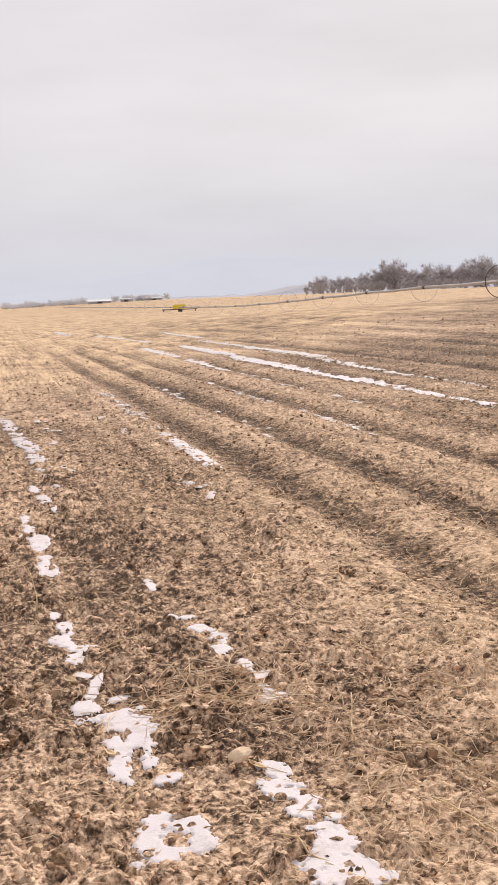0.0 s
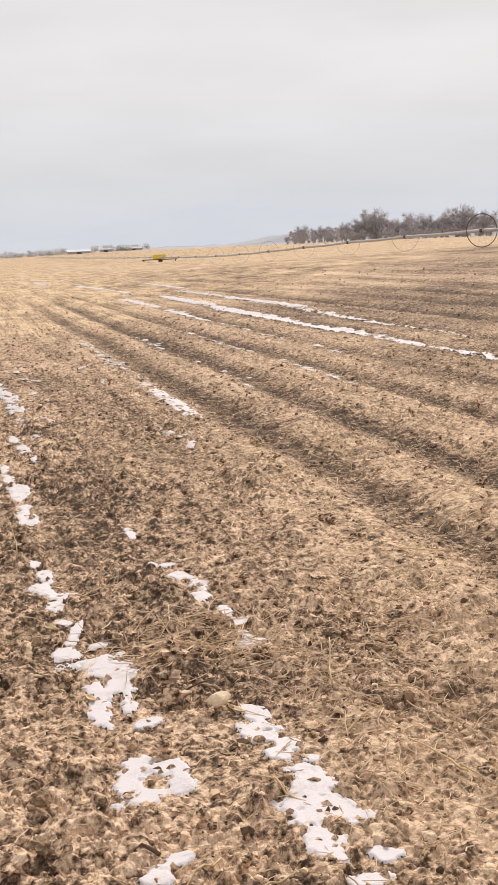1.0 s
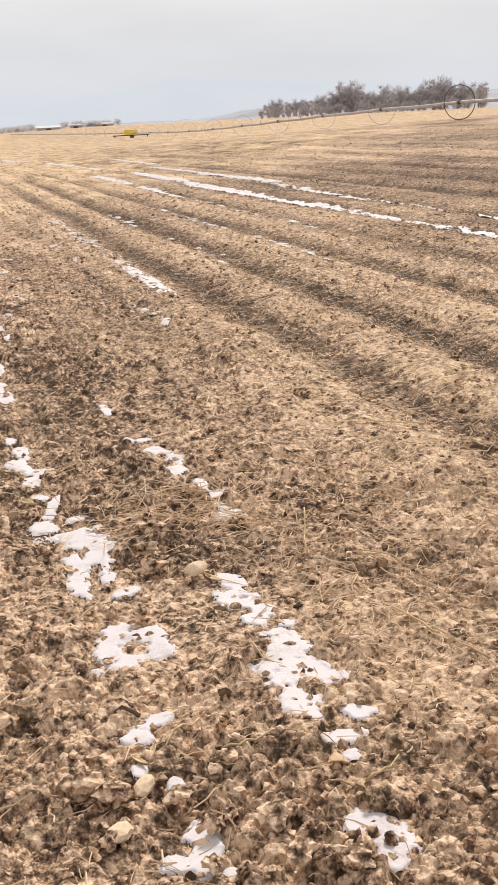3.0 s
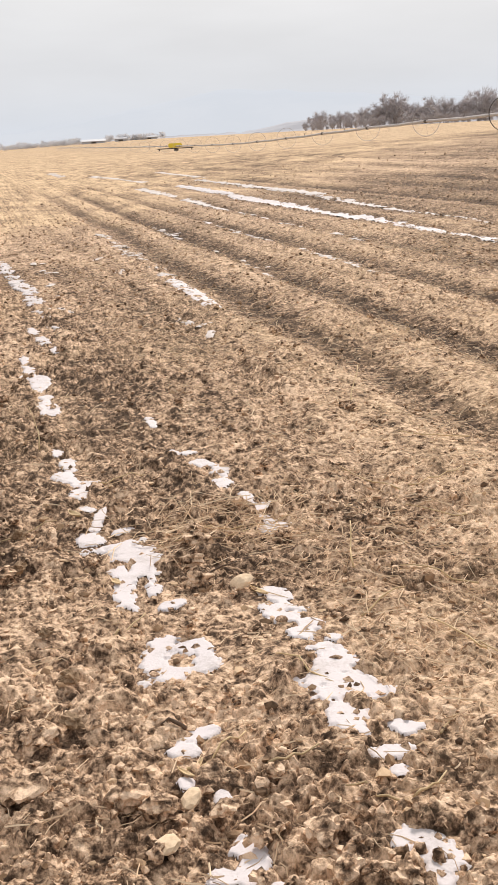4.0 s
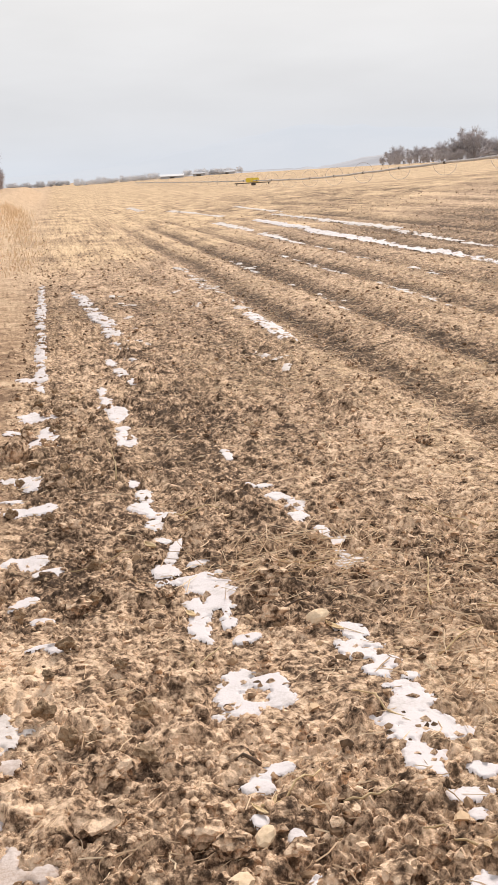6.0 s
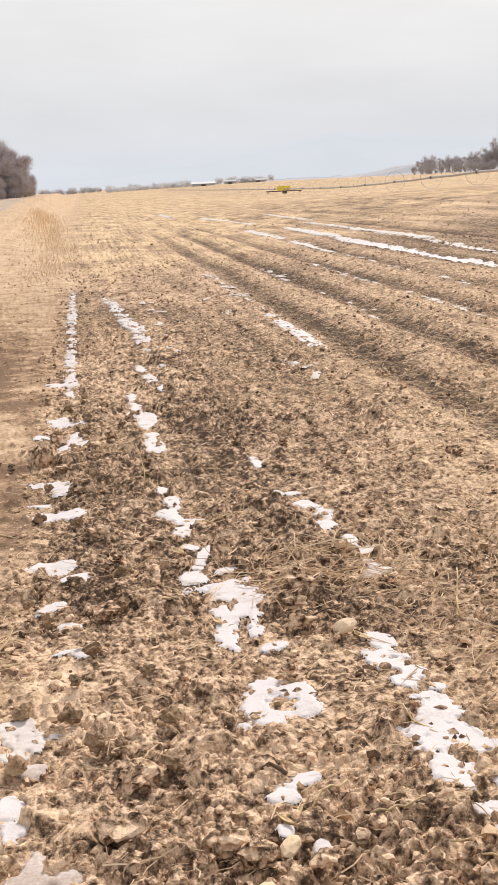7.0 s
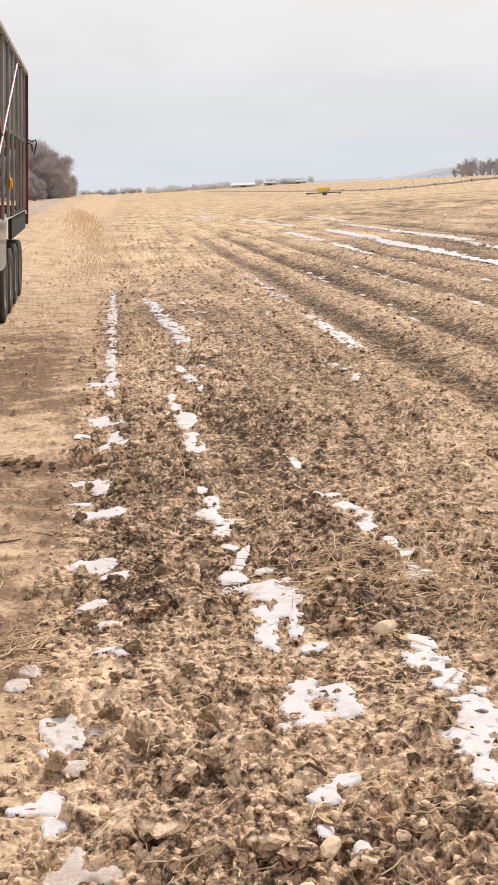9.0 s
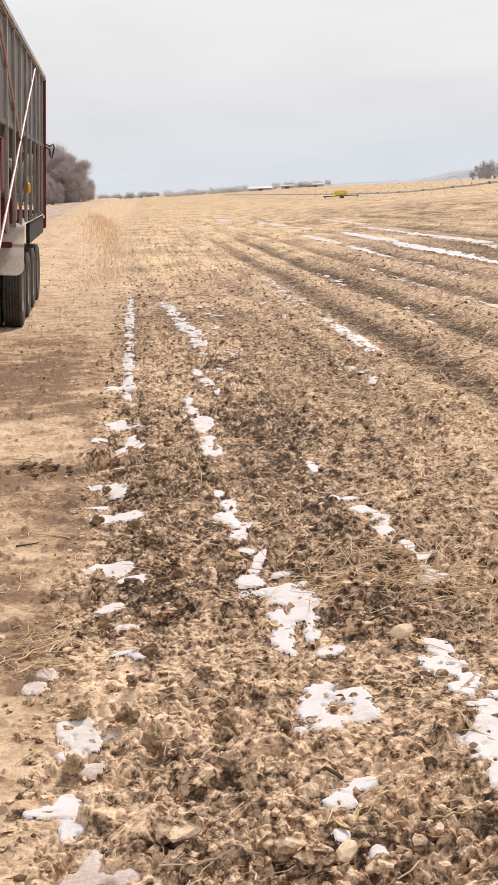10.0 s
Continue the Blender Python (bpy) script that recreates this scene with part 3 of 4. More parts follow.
for k, (x, y, ln, wd, ragged, tn, mat) in enumerate(((2.38, 14.4, 4.0, 0.30, 0.3, 0, SNOW), (7.45, 25.5, 23.5, 0.44, 0.42, -0.6, SNOW), (7.70, 41.5, 11, 0.36, 0.45, 0, SNOW),
                                                     (8.50, 23, 17, 0.26, 0.95, -2.4, THINSNOW), (9.0, 40, 20, 0.32, 0.85, 0, THINSNOW), (6.25, 43, 9.5, 0.42, 0.5, 0, THINSNOW), (6.1, 33, 8.0, 0.34, 0.8, -2.5, THINSNOW),
                                                     (7.0, 62, 17, 0.5, 0.7, 3.5, THINSNOW), (5.4, 82, 14, 0.5, 0.9, 0, THINSNOW), (7.4, 15.2, 3.5, 0.4, 0.8, 0, SNOW), (9.6, 58, 14, 0.4, 0.9, 0, THINSNOW))):
    snow_strip(x, y, ln, wd, 530 + 11 * k, tn, 0.022, "thin soiled strip of snow along a furrow" if mat is THINSNOW else "", ragged, 0.03 if y < 22 else 0.05, mat)
rnd = random.Random(8)
for row, ya, yb, n in ((4.86, 13.5, 27, 30), (3.75, 14, 26, 12), (2.40, 16, 25, 26), (0.85, 13, 19, 8), (6.0, 16, 28, 14), (1.9, 10, 20, 5), (7.4, 12, 17, 5)):
    for k in range(n):
        y = rnd.uniform(ya, yb)
        snow_strip(row + rnd.uniform(-0.09, 0.09), y, rnd.uniform(0.18, 0.6), rnd.uniform(0.10, 0.19), rnd.randint(0, 999), rnd.uniform(-60, 20), 0.02, "small scrap of old snow in a furrow", 0.25, 0.025, THINSNOW, "snow scraps in the furrows")


# ---- trees ----
def grow(bm, tw, p, d, length, radius, depth, rnd):
    """A limb with its side branches; the thinnest go into the twig mesh."""
    pts, rad = [p], [radius]
    for k in range(3):
        d = (d + Vector((rnd.gauss(0, 0.13), rnd.gauss(0, 0.13), rnd.gauss(0.04, 0.08)))).normalized()
        p = p + d * length / 3
        pts.append(p)
        rad.append(radius * (1 - 0.2 * (k + 1)))
    tube(bm if depth > 1 else tw, pts, rad, 5 if depth > 2 else 3, caps=False)
    if depth == 0:
        return
    for k in range(rnd.randint(3, 4) if depth > 1 else 5):
        at = pts[rnd.randint(1, 3)]
        side = Vector((rnd.gauss(0, 1), rnd.gauss(0, 1), rnd.gauss(0.15, 0.4))).normalized()
        grow(bm, tw, at, (d * 0.75 + side * 0.75).normalized(), length * rnd.uniform(0.55, 0.78), max(radius * 0.5, 0.012), depth - 1, rnd)


def twig_cloud(count, height, width, rnd, thick, low=0.22):
    """Fine twigs that fill a crown, thinner towards its uneven outline."""
    verts, faces = [], []
    lobes = [(rnd.uniform(-0.3, 0.3) * width, rnd.uniform(-0.3, 0.3) * width, height * rnd.uniform(low, 0.76), rnd.uniform(0.15, 0.25) * width) for _ in range(26)]
    for _ in range(count):
        lx, ly, lz, lr = rnd.choice(lobes)
        d = Vector((rnd.gauss(0, 1), rnd.gauss(0, 1), rnd.gauss(0.45, 0.8))).normalized()
        p = Vector((lx, ly, lz)) + d * lr * rnd.uniform(0.0, 0.9)
        q = p + (d + Vector((rnd.gauss(0, 0.3), rnd.gauss(0, 0.3), rnd.gauss(0.9, 0.3)))).normalized() * lr * rnd.uniform(0.3, 0.6)
        mid = (p + q) / 2 + Vector((rnd.gauss(0, 0.05), rnd.gauss(0, 0.05), rnd.gauss(0, 0.05))) * lr
        if p.z < 0.1 * height * (low > 0.1):
            continue
        side = d.cross(Vector((rnd.gauss(0, 1), rnd.gauss(0, 1), rnd.gauss(0, 1)))).normalized() * thick
        up = d.cross(side).normalized() * thick
        k = len(verts)
        for c, w in ((p, 1.0), (mid, 0.7)):
            verts += [c + side * w, c - side * w * 0.5 + up * w, c - side * w * 0.5 - up * w]
        verts.append(q)
        faces += [(k, k + 1, k + 4, k + 3), (k + 1, k + 2, k + 5, k + 4), (k + 2, k, k + 3, k + 5), (k + 3, k + 4, k + 6), (k + 4, k + 5, k + 6), (k + 5, k + 3, k + 6)]
    return verts, faces


def leafless_tree(height, width, seed, stems, twigs, mat=None, thick=0.02, low=0.22, label="leafless grey-brown tree at the field's edge", group="leafless trees"):
    rnd = random.Random(seed)
    root = new("bare_tree")
    bm, tw = bmesh.new(), bmesh.new()
    for s in range(stems):
        d = Vector((rnd.gauss(0, 0.28), rnd.gauss(0, 0.28), 1)).normalized()
        grow(bm, tw, Vector((rnd.uniform(-0.12, 0.12) * width * (stems > 1), rnd.uniform(-0.12, 0.12) * width * (stems > 1), -0.3)), d, height * 0.37, height * 0.022, 4 if stems < 3 else 3, rnd)
    v, f = twig_cloud(twigs, height, width, rnd, thick, low)
    vs = [tw.verts.new(p) for p in v]
    for q in f:
        tw.faces.new([vs[k] for k in q])
    part("trunk", bm, mat or BARK, root)
    part("crown", tw, mat or TWIG, root, "leafless grey-brown twigs")
    return tagged(root, label, "tree", group)


def polar(azimuth, dist):
    a = radians(azimuth)
    x, y = dist * math.sin(a), dist * math.cos(a)
    return x, y, float(land(np.array([x]), np.array([y]))[0])


def plant(kinds, spots, rnd):
    """Sets trees out: the first of each kind is moved, the others are copies."""
    used = set()
    for k, (azm, dist, h) in enumerate(spots):
        t = kinds[k % len(kinds)]
        s = h / t["height"]
        m = Matrix.Translation(polar(azm, dist)) @ pose(0, 0, 0, 0, 0, rnd.uniform(0, 360))
        if t.name in used:
            o = copy_thing(t, m)
        else:
            o = t
            o.matrix_basis = m
            used.add(t.name)
        o.scale = (s, s, s)


rnd = random.Random(5)
kinds = []
for k, (h, w, st, tn) in enumerate(((10, 7, 4, 2200), (10, 6, 3, 1800), (10, 8, 5, 2500), (10, 6, 2, 700))):
    t = leafless_tree(h, w, 40 + k, st, tn, GROVE, thick=0.045, low=0.04)
    t["height"] = h
    kinds.append(t)
grove = []
for azm, h in ((15.8, 5.2), (16.2, 6.0), (16.7, 5.4), (17.2, 6.8), (17.7, 6.6), (18.2, 8.0), (18.7, 8.6), (19.1, 9.6), (19.5, 10.6), (19.9, 9.4), (20.4, 8.4), (20.9, 8.8), (21.4, 9.4), (21.9, 9.2),
               (22.4, 8.8), (22.9, 8.4), (23.5, 10.8), (23.9, 10.2), (24.4, 8.0), (24.9, 8.6), (25.5, 8.2)):
    grove += [(azm + rnd.uniform(-0.1, 0.1), 448, h * rnd.uniform(0.95, 1.3)), (azm + rnd.uniform(0.1, 0.35), 470, h * rnd.uniform(0.7, 1.05))]
grove += [(15.6 + 0.3 * k + rnd.uniform(-0.1, 0.1), 440, rnd.uniform(3.0, 4.6)) for k in range(32)]
plant(kinds, grove, rnd)

# a dense clump beside the road
road_kinds = []
for k, (h, w, st, tn) in enumerate(((7.5, 6.5, 5, 15000), (6.0, 5.5, 4, 11000))):
    t = leafless_tree(h, w, 70 + k, st, tn, thick=0.015, low=0.06, label="dense leafless grey bush-like tree beside the dirt road", group="roadside trees")
    t["height"] = h
    road_kinds.append(t)
plant(road_kinds, [(-3.35, 168, 7.2), (-2.95, 172, 6.0), (-3.75, 165, 7.4), (-4.3, 172, 8.6), (-4.9, 168, 7.6), (-5.6, 170, 8.5), (-2.65, 176, 4.2), (-3.1, 164, 4.4), (-4.1, 150, 3.6), (-4.7, 148, 4.2), (-6.4, 165, 8), (-4.15, 230, 11.5), (-2.45, 182, 2.6)], rnd)

# the far tree line and farm
far_kinds = []
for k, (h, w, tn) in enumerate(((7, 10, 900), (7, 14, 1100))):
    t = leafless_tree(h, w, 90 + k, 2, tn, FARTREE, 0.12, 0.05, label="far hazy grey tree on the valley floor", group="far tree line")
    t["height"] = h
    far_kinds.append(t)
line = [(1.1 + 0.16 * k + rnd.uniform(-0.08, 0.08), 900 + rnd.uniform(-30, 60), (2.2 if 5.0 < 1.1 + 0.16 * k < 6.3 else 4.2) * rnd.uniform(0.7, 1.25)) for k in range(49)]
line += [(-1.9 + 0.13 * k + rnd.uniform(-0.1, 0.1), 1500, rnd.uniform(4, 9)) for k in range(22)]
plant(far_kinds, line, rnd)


def barn(azm, dist, length, depth, wall, rise, label, roof=None):
    x, y, z = polar(azm, dist)
    root = new("barn")
    root.matrix_basis = Matrix.Translation((x, y, z)) @ pose(0, 0, 0, 0, 0, -azm)
    bm = bmesh.new()
    box(bm, (-length / 2, -depth / 2, -0.5), (length / 2, depth / 2, wall))
    part("wall", bm, WALLS, root)
    bm = bmesh.new()
    prof = [(-depth / 2 - 0.4, wall), (0, wall + rise), (depth / 2 + 0.4, wall), (depth / 2 + 0.4, wall + 0.2), (0, wall + rise + 0.2), (-depth / 2 - 0.4, wall + 0.2)]
    a = [bm.verts.new((-length / 2 - 0.4, p, q)) for p, q in prof]
    b = [bm.verts.new((length / 2 + 0.4, p, q)) for p, q in prof]
    for k in range(6):
        bm.faces.new((a[k], a[(k + 1) % 6], b[(k + 1) % 6], b[k]))
    bm.faces.new(a[::-1])
    bm.faces.new(b)
    bmesh.ops.recalc_face_normals(bm, faces=bm.faces)
    part("roof", bm, roof or ROOF, root, "pale sheet-metal roof" if roof is None else "grey roof")
    bm = bmesh.new()
    box(bm, (-1.6, -depth / 2 - 0.08, 0), (1.6, -depth / 2 + 0.02, wall * 0.75))
    part("door", bm, RUSTY, root)
    return tagged(root, label, "barn", "far farm buildings")


barn(5.65, 860, 16, 10, 1.4, 1.3, "long low barn with a pale roof before far trees")
barn(6.9, 870, 8, 7, 1.6, 1.0, "small grey farm shed before far trees", WALLS)
barn(8.2, 880, 12, 8, 1.3, 1.0, "low grey farm shed far off on the plain", WALLS)


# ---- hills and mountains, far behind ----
# far ranges glow in a colour that holds their haze; nothing lights them
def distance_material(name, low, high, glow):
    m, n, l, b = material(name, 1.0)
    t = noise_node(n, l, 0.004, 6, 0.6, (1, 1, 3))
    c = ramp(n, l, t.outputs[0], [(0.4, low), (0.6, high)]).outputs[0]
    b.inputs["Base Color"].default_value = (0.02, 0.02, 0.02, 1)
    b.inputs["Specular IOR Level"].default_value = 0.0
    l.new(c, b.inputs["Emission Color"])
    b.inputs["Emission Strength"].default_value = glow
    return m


def ridge(name, dist, profile, mat, label, depth=500):
    """A range of hills as a solid with a front and a back slope; profile: azimuth and elevation of its crest, in degrees."""
    az_ = np.arange(profile[0][0], profile[-1][0], 0.12)
    el_ = np.interp(az_, [p[0] for p in profile], [p[1] for p in profile]) + 0.05 * layers(az_, az_ * 0, 1.1, 4, int(dist))
    rows = []
    for off, share in ((0, 0), (0.3, 0.45), (0.65, 0.85), (1, 1), (1.6, 0.2)):
        d = dist + depth * (off - 1)
        z = 1.7 + dist * np.tan(np.radians(el_)) * share - 20 * (share == 0)
        a = np.radians(az_)
        rows.append(np.stack([d * np.sin(a), d * np.cos(a), z], -1))
    g = np.stack(rows)
    me = grid_mesh(name, g[..., 0], g[..., 1], g[..., 2])
    me.materials.append(mat)
    return tagged(new(name, me), label, "hills", kind="structure")


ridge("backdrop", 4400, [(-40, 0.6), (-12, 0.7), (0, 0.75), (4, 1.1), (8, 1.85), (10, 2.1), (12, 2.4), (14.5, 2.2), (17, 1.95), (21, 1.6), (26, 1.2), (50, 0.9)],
      distance_material("hazed_mountains_glow", (0.672, 0.703, 0.76), (0.69, 0.717, 0.77), 1.0), "pale blue mountains fading into the overcast sky")
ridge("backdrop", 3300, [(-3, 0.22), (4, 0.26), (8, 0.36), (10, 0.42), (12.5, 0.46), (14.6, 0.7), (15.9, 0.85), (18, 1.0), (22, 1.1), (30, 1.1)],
      distance_material("snowy_foothills_glow", (0.50, 0.485, 0.51), (0.65, 0.63, 0.65), 1.0), "low pinkish hills streaked with snow")


# ---- wheel-line sprinkler ----
LINE_X, PIPE_R, WHEEL_R = 30.0, 0.095, 0.965


def line_wheel(rim_r=0.026, rim_mat=None):
    root = new("irrigation_wheel")
    bm = bmesh.new()
    n = 40
    tube(bm, [(WHEEL_R * math.cos(2 * math.pi * k / n), 0, WHEEL_R * math.sin(2 * math.pi * k / n)) for k in range(n + 1)], [rim_r] * (n + 1), 5, caps=False)
    part("rim", bm, rim_mat or RUSTY, root)
    for k in range(10):
        a = 2 * math.pi * k / 10
        bm = bmesh.new()
        tube(bm, [(0.09 * math.cos(a), 0.05 * (-1) ** k, 0.09 * math.sin(a)), (WHEEL_R * math.cos(a), 0, WHEEL_R * math.sin(a))], [0.006, 0.006], 4)
        part("spoke", bm, GALV, root)
    bm = bmesh.new()
    tube(bm, [(0, -0.08, 0), (0, 0.08, 0)], [0.12, 0.12], 12)
    part("hub", bm, RUSTY, root)
    return tagged(root, "tall spoked steel wheel")


pipe = new("wheel_line")
wheel = line_wheel()
wheel.parent = pipe
pale_wheel = line_wheel(0.016, GALV)
pale_wheel.parent = pipe
heights = []
for k in range(31):
    y = 65.5 + 12.4 * k
    z = gz(LINE_X, y) + WHEEL_R + 0.03
    heights.append((y, z))
    m = pose(LINE_X, y, z, 0, 11 * k, 0)
    if k == 0:
        wheel.matrix_basis = m
    elif k == 1:
        pale_wheel.matrix_basis = m
    elif abs(y - 181) > 3:
        copy_thing(pale_wheel, m)
ends = [(53.1, heights[0][1] + 0.05)] + heights
for (ya, za), (yb, zb) in zip(ends, ends[1:]):
    bm = bmesh.new()
    sag = 0.05
    tube(bm, [(LINE_X, ya, za), (LINE_X, ya + (yb - ya) * 0.5, (za + zb) / 2 - sag), (LINE_X, yb, zb)], [PIPE_R] * 3, 8)
    p = part("pipe_section", bm, GALV, pipe)
    bm = bmesh.new()
    tube(bm, [(LINE_X, yb - 0.18, zb), (LINE_X, yb + 0.18, zb)], [PIPE_R + 0.03] * 2, 8)
    part("coupling", bm, RUSTY, p)
    bm = bmesh.new()
    tube(bm, [(LINE_X, ya + 6, (za + zb) / 2 - sag), (LINE_X + 0.05, ya + 6, (za + zb) / 2 - sag + 0.28)], [0.025, 0.02], 5)
    part("sprinkler", bm, RUSTY, p)
tagged(pipe, "long galvanised sprinkler pipe on tall spoked wheels", "wheel line")


def mover(x, y):
    root = new("irrigation_mover")
    z0 = gz(x, y)
    root.matrix_basis = pose(x, y, z0, 0, 0, -9.5)
    for px in (-2.4, 2.4):
        bm = bmesh.new()
        tube(bm, [(px, -1.2, 0.42), (px, 1.2, 0.42)], [0.06, 0.06], 8)
        part("axle", bm, RUSTY, root)
        bm = bmesh.new()
        box(bm, (px - 0.08, -0.1, 0.40), (px + 0.08, 0.1, 0.72), 0.02)
        part("bracket", bm, RUSTY, root)
    bm = bmesh.new()
    box(bm, (-2.7, -0.1, 0.60), (2.7, 0.1, 0.74), 0.02)
    part("beam", bm, RUSTY, root)
    bm = bmesh.new()
    box(bm, (-1.05, -0.55, 0.76), (1.0, 0.55, 1.42), 0.12)
    part("engine_cover", bm, YELLOW, root, "yellow painted engine cover")
    bm = bmesh.new()
    box(bm, (-0.25, -0.35, 0.3), (0.45, 0.35, 0.62), 0.05)
    part("gearbox", bm, RUSTY, root)
    for px in (-2.4, 2.4):
        for py in (-1.15, 1.15):
            bm = bmesh.new()
            tube(bm, [(px, py - 0.10, 0.42), (px, py + 0.10, 0.42)], [0.42, 0.42], 18)
            bmesh.ops.delete(bm, geom=[f for f in bm.faces if len(f.verts) > 4], context="FACES_ONLY")
            part("wheel", bm, GALV, root)
    return tagged(root, "yellow motor unit of the sprinkler line on low wheels", "irrigation mover")


mover(LINE_X, 181)


# ---- bulk trailer on the verge ----
def trailer():
    root = new("trailer")
    root.matrix_basis = pose(-1.88, 17.9, gz(-1.9, 17.9) - 0.01, 1.0, 4.5, 1.8)
    y0, y1, W, H = -6.2, 5.9, 2.55, 4.05     # ends, width, height; the field side is at x = 0
    for sx, name in ((0.0, "side"), (-W, "side")):
        out = 1 if sx == 0.0 else -1
        bm = bmesh.new()
        box(bm, (sx - 0.03, y0, 2.78), (sx + 0.0, y1, H - 0.06))
        part("side_panel", bm, ALU, root, "weathered grey aluminium sheet")
        bm = bmesh.new()
        box(bm, (sx - 0.06, y0 - 0.03, H - 0.10), (sx + 0.06, y1 + 0.03, H), 0.02)
        part("top_rail", bm, RIB, root)
        bm = bmesh.new()
        box(bm, (sx - 0.05, y0, 2.72), (sx + 0.02, y1, 2.80), 0.01)
        part("mid_rail", bm, ALU, root)
        for k in range(10):
            y = y1 - 0.72 - k * 1.2
            bm = bmesh.new()
            box(bm, (sx - 0.01 if out > 0 else sx - 0.045, y - 0.035, 1.50 if out > 0 else 2.76), (sx + 0.035 if out > 0 else sx + 0.01, y + 0.045, H - 0.10), 0.01)
            part("rib", bm, RIB, root)
    # sloped hopper floor
    for xa, xb in ((-0.06, -0.75), (-W + 0.06, -W + 0.75)):
        bm = bmesh.new()
        v = [bm.verts.new(p) for p in ((xa, y0, 2.75), (xb, y0, 1.75), (xb, y1 - 1.6, 1.75), (xa, y1 - 1.6, 2.75))]
        f = bm.faces.new(v)
        bmesh.ops.solidify(bm, geom=[f], thickness=0.02)
        part("hopper_slope", bm, ALU, root)
    bm = bmesh.new()
    box(bm, (-W + 0.75, y0, 1.68), (-0.75, y1 - 1.6, 1.76))
    part("hopper_floor", bm, REDPAINT, root)
    for y, s in ((y0, 1), (y1, -1)):
        bm = bmesh.new()
        box(bm, (-W, y - 0.03, 2.6), (0.0, y + 0.03, H - 0.05))
        part("end_panel", bm, REDPAINT, root, "dull red end panel")
    for x in (-W + 0.06, -0.06):
        bm = bmesh.new()
        box(bm, (x - 0.07, y1 - 0.02, 1.2), (x + 0.115, y1 + 0.10, H - 0.02), 0.015)
        part("corner_post", bm, REDPAINT, root, "dull red corner post")
    for x in (-0.62, -1.93):
        bm = bmesh.new()
        box(bm, (x - 0.07, y0, 1.28), (x + 0.07, y1 - 0.1, 1.60), 0.015)
        part("chassis_beam", bm, REDPAINT, root, "dull red chassis beam")
    for k in range(5):
        y = y0 + 1.2 + k * 2.4
        bm = bmesh.new()
        box(bm, (-W + 0.08, y - 0.05, 1.46), (-0.03, y + 0.05, 1.58), 0.01)
        part("cross_beam", bm, REDPAINT, root)
    # diagonal braces outside the ribs
    for a, b, mat in (((0.03, 2.6, 3.88), (0.03, -5.4, 1.1), PINKROD), ((0.03, -0.6, 2.5), (0.03, -5.0, 4.0), PINKROD)):
        bm = bmesh.new()
        tube(bm, [a, b], [0.017, 0.017], 8)
        part("brace", bm, mat, root, "faded red diagonal brace")
    # tank and boxes under the hopper
    bm = bmesh.new()
    tube(bm, [(-0.30, -1.4, 2.15), (-0.30, -1.32, 2.15), (-0.30, 0.42, 2.15), (-0.30, 0.5, 2.15)], [0.24, 0.29, 0.29, 0.24], 20)
    part("air_tank", bm, ALU, root)
    bm = bmesh.new()
    box(bm, (-0.42, -1.1, 1.52), (-0.06, -0.4, 1.86), 0.03)
    part("tool_box", bm, REDPAINT, root)
    for ya, yb in ((-5.4, -4.2), (-3.4, -2.2)):
        bm = bmesh.new()
        box(bm, (-0.5, ya, 1.95), (-0.04, yb, 2.62), 0.04)
        part("hopper_gate", bm, REDPAINT, root, "dull red hopper gate")
    # wheels
    bmt, bmr = None, None
    for k, y in enumerate((-0.2, 1.15, 2.5, 3.85)):
        for x in (-0.125, -0.427, -W + 0.125, -W + 0.427):
            wob = new("wheel")
            wob.parent = root
            wob.matrix_local = pose(x, y, 0.505)
            if bmt is None:
                bm = bmesh.new()
                prof = [(0.115, 0.30), (0.135, 0.36), (0.143, 0.43), (0.128, 0.487), (0.112, 0.502)]
                xs = [(0.112, 0.502)]
                for g in (0.08, 0.04, 0.0, -0.04, -0.08):
                    xs += [(g + 0.009, 0.505), (g + 0.006, 0.490), (g - 0.006, 0.490), (g - 0.009, 0.505)]
                full = prof + xs[1:] + [(-p, q) for p, q in prof[::-1]]
                n = 40
                rings = [[bm.verts.new((p, q * math.cos(2 * math.pi * j / n), q * math.sin(2 * math.pi * j / n))) for p, q in full] for j in range(n)]
                for j in range(n):
                    for i in range(len(full) - 1):
                        bm.faces.new((rings[j][i], rings[j][i + 1], rings[(j + 1) % n][i + 1], rings[(j + 1) % n][i]))
                bmesh.ops.recalc_face_normals(bm, faces=bm.faces)
                t = part("tyre", bm, TYRE, wob, "dusty black tyre with ribbed tread", True)
                bmt = t.data
                bm = bmesh.new()
                rp = [(0.10, 0.295), (0.12, 0.31), (0.09, 0.27), (0.03, 0.23), (0.03, 0.11), (0.09, 0.10), (0.09, 0.001)]
                rings = [[bm.verts.new((p, q * math.cos(2 * math.pi * j / 28), q * math.sin(2 * math.pi * j / 28))) for p, q in rp] for j in range(28)]
                for j in range(28):
                    for i in range(len(rp) - 1):
                        bm.faces.new((rings[j][i], rings[j][i + 1], rings[(j + 1) % 28][i + 1], rings[(j + 1) % 28][i]))
                bmesh.ops.recalc_face_normals(bm, faces=bm.faces)
                t = part("rim", bm, RIM, wob)
                bmr = t.data
            else:
                t = new("tyre", bmt)
                t.parent = wob
                t = new("rim", bmr)
                t.parent = wob
        bm = bmesh.new()
        tube(bm, [(-W + 0.2, y, 0.505), (-0.2, y, 0.505)], [0.065, 0.065], 10)
        part("axle", bm, RUSTY, root)
        for x in (-0.62, -1.93):
            bm = bmesh.new()
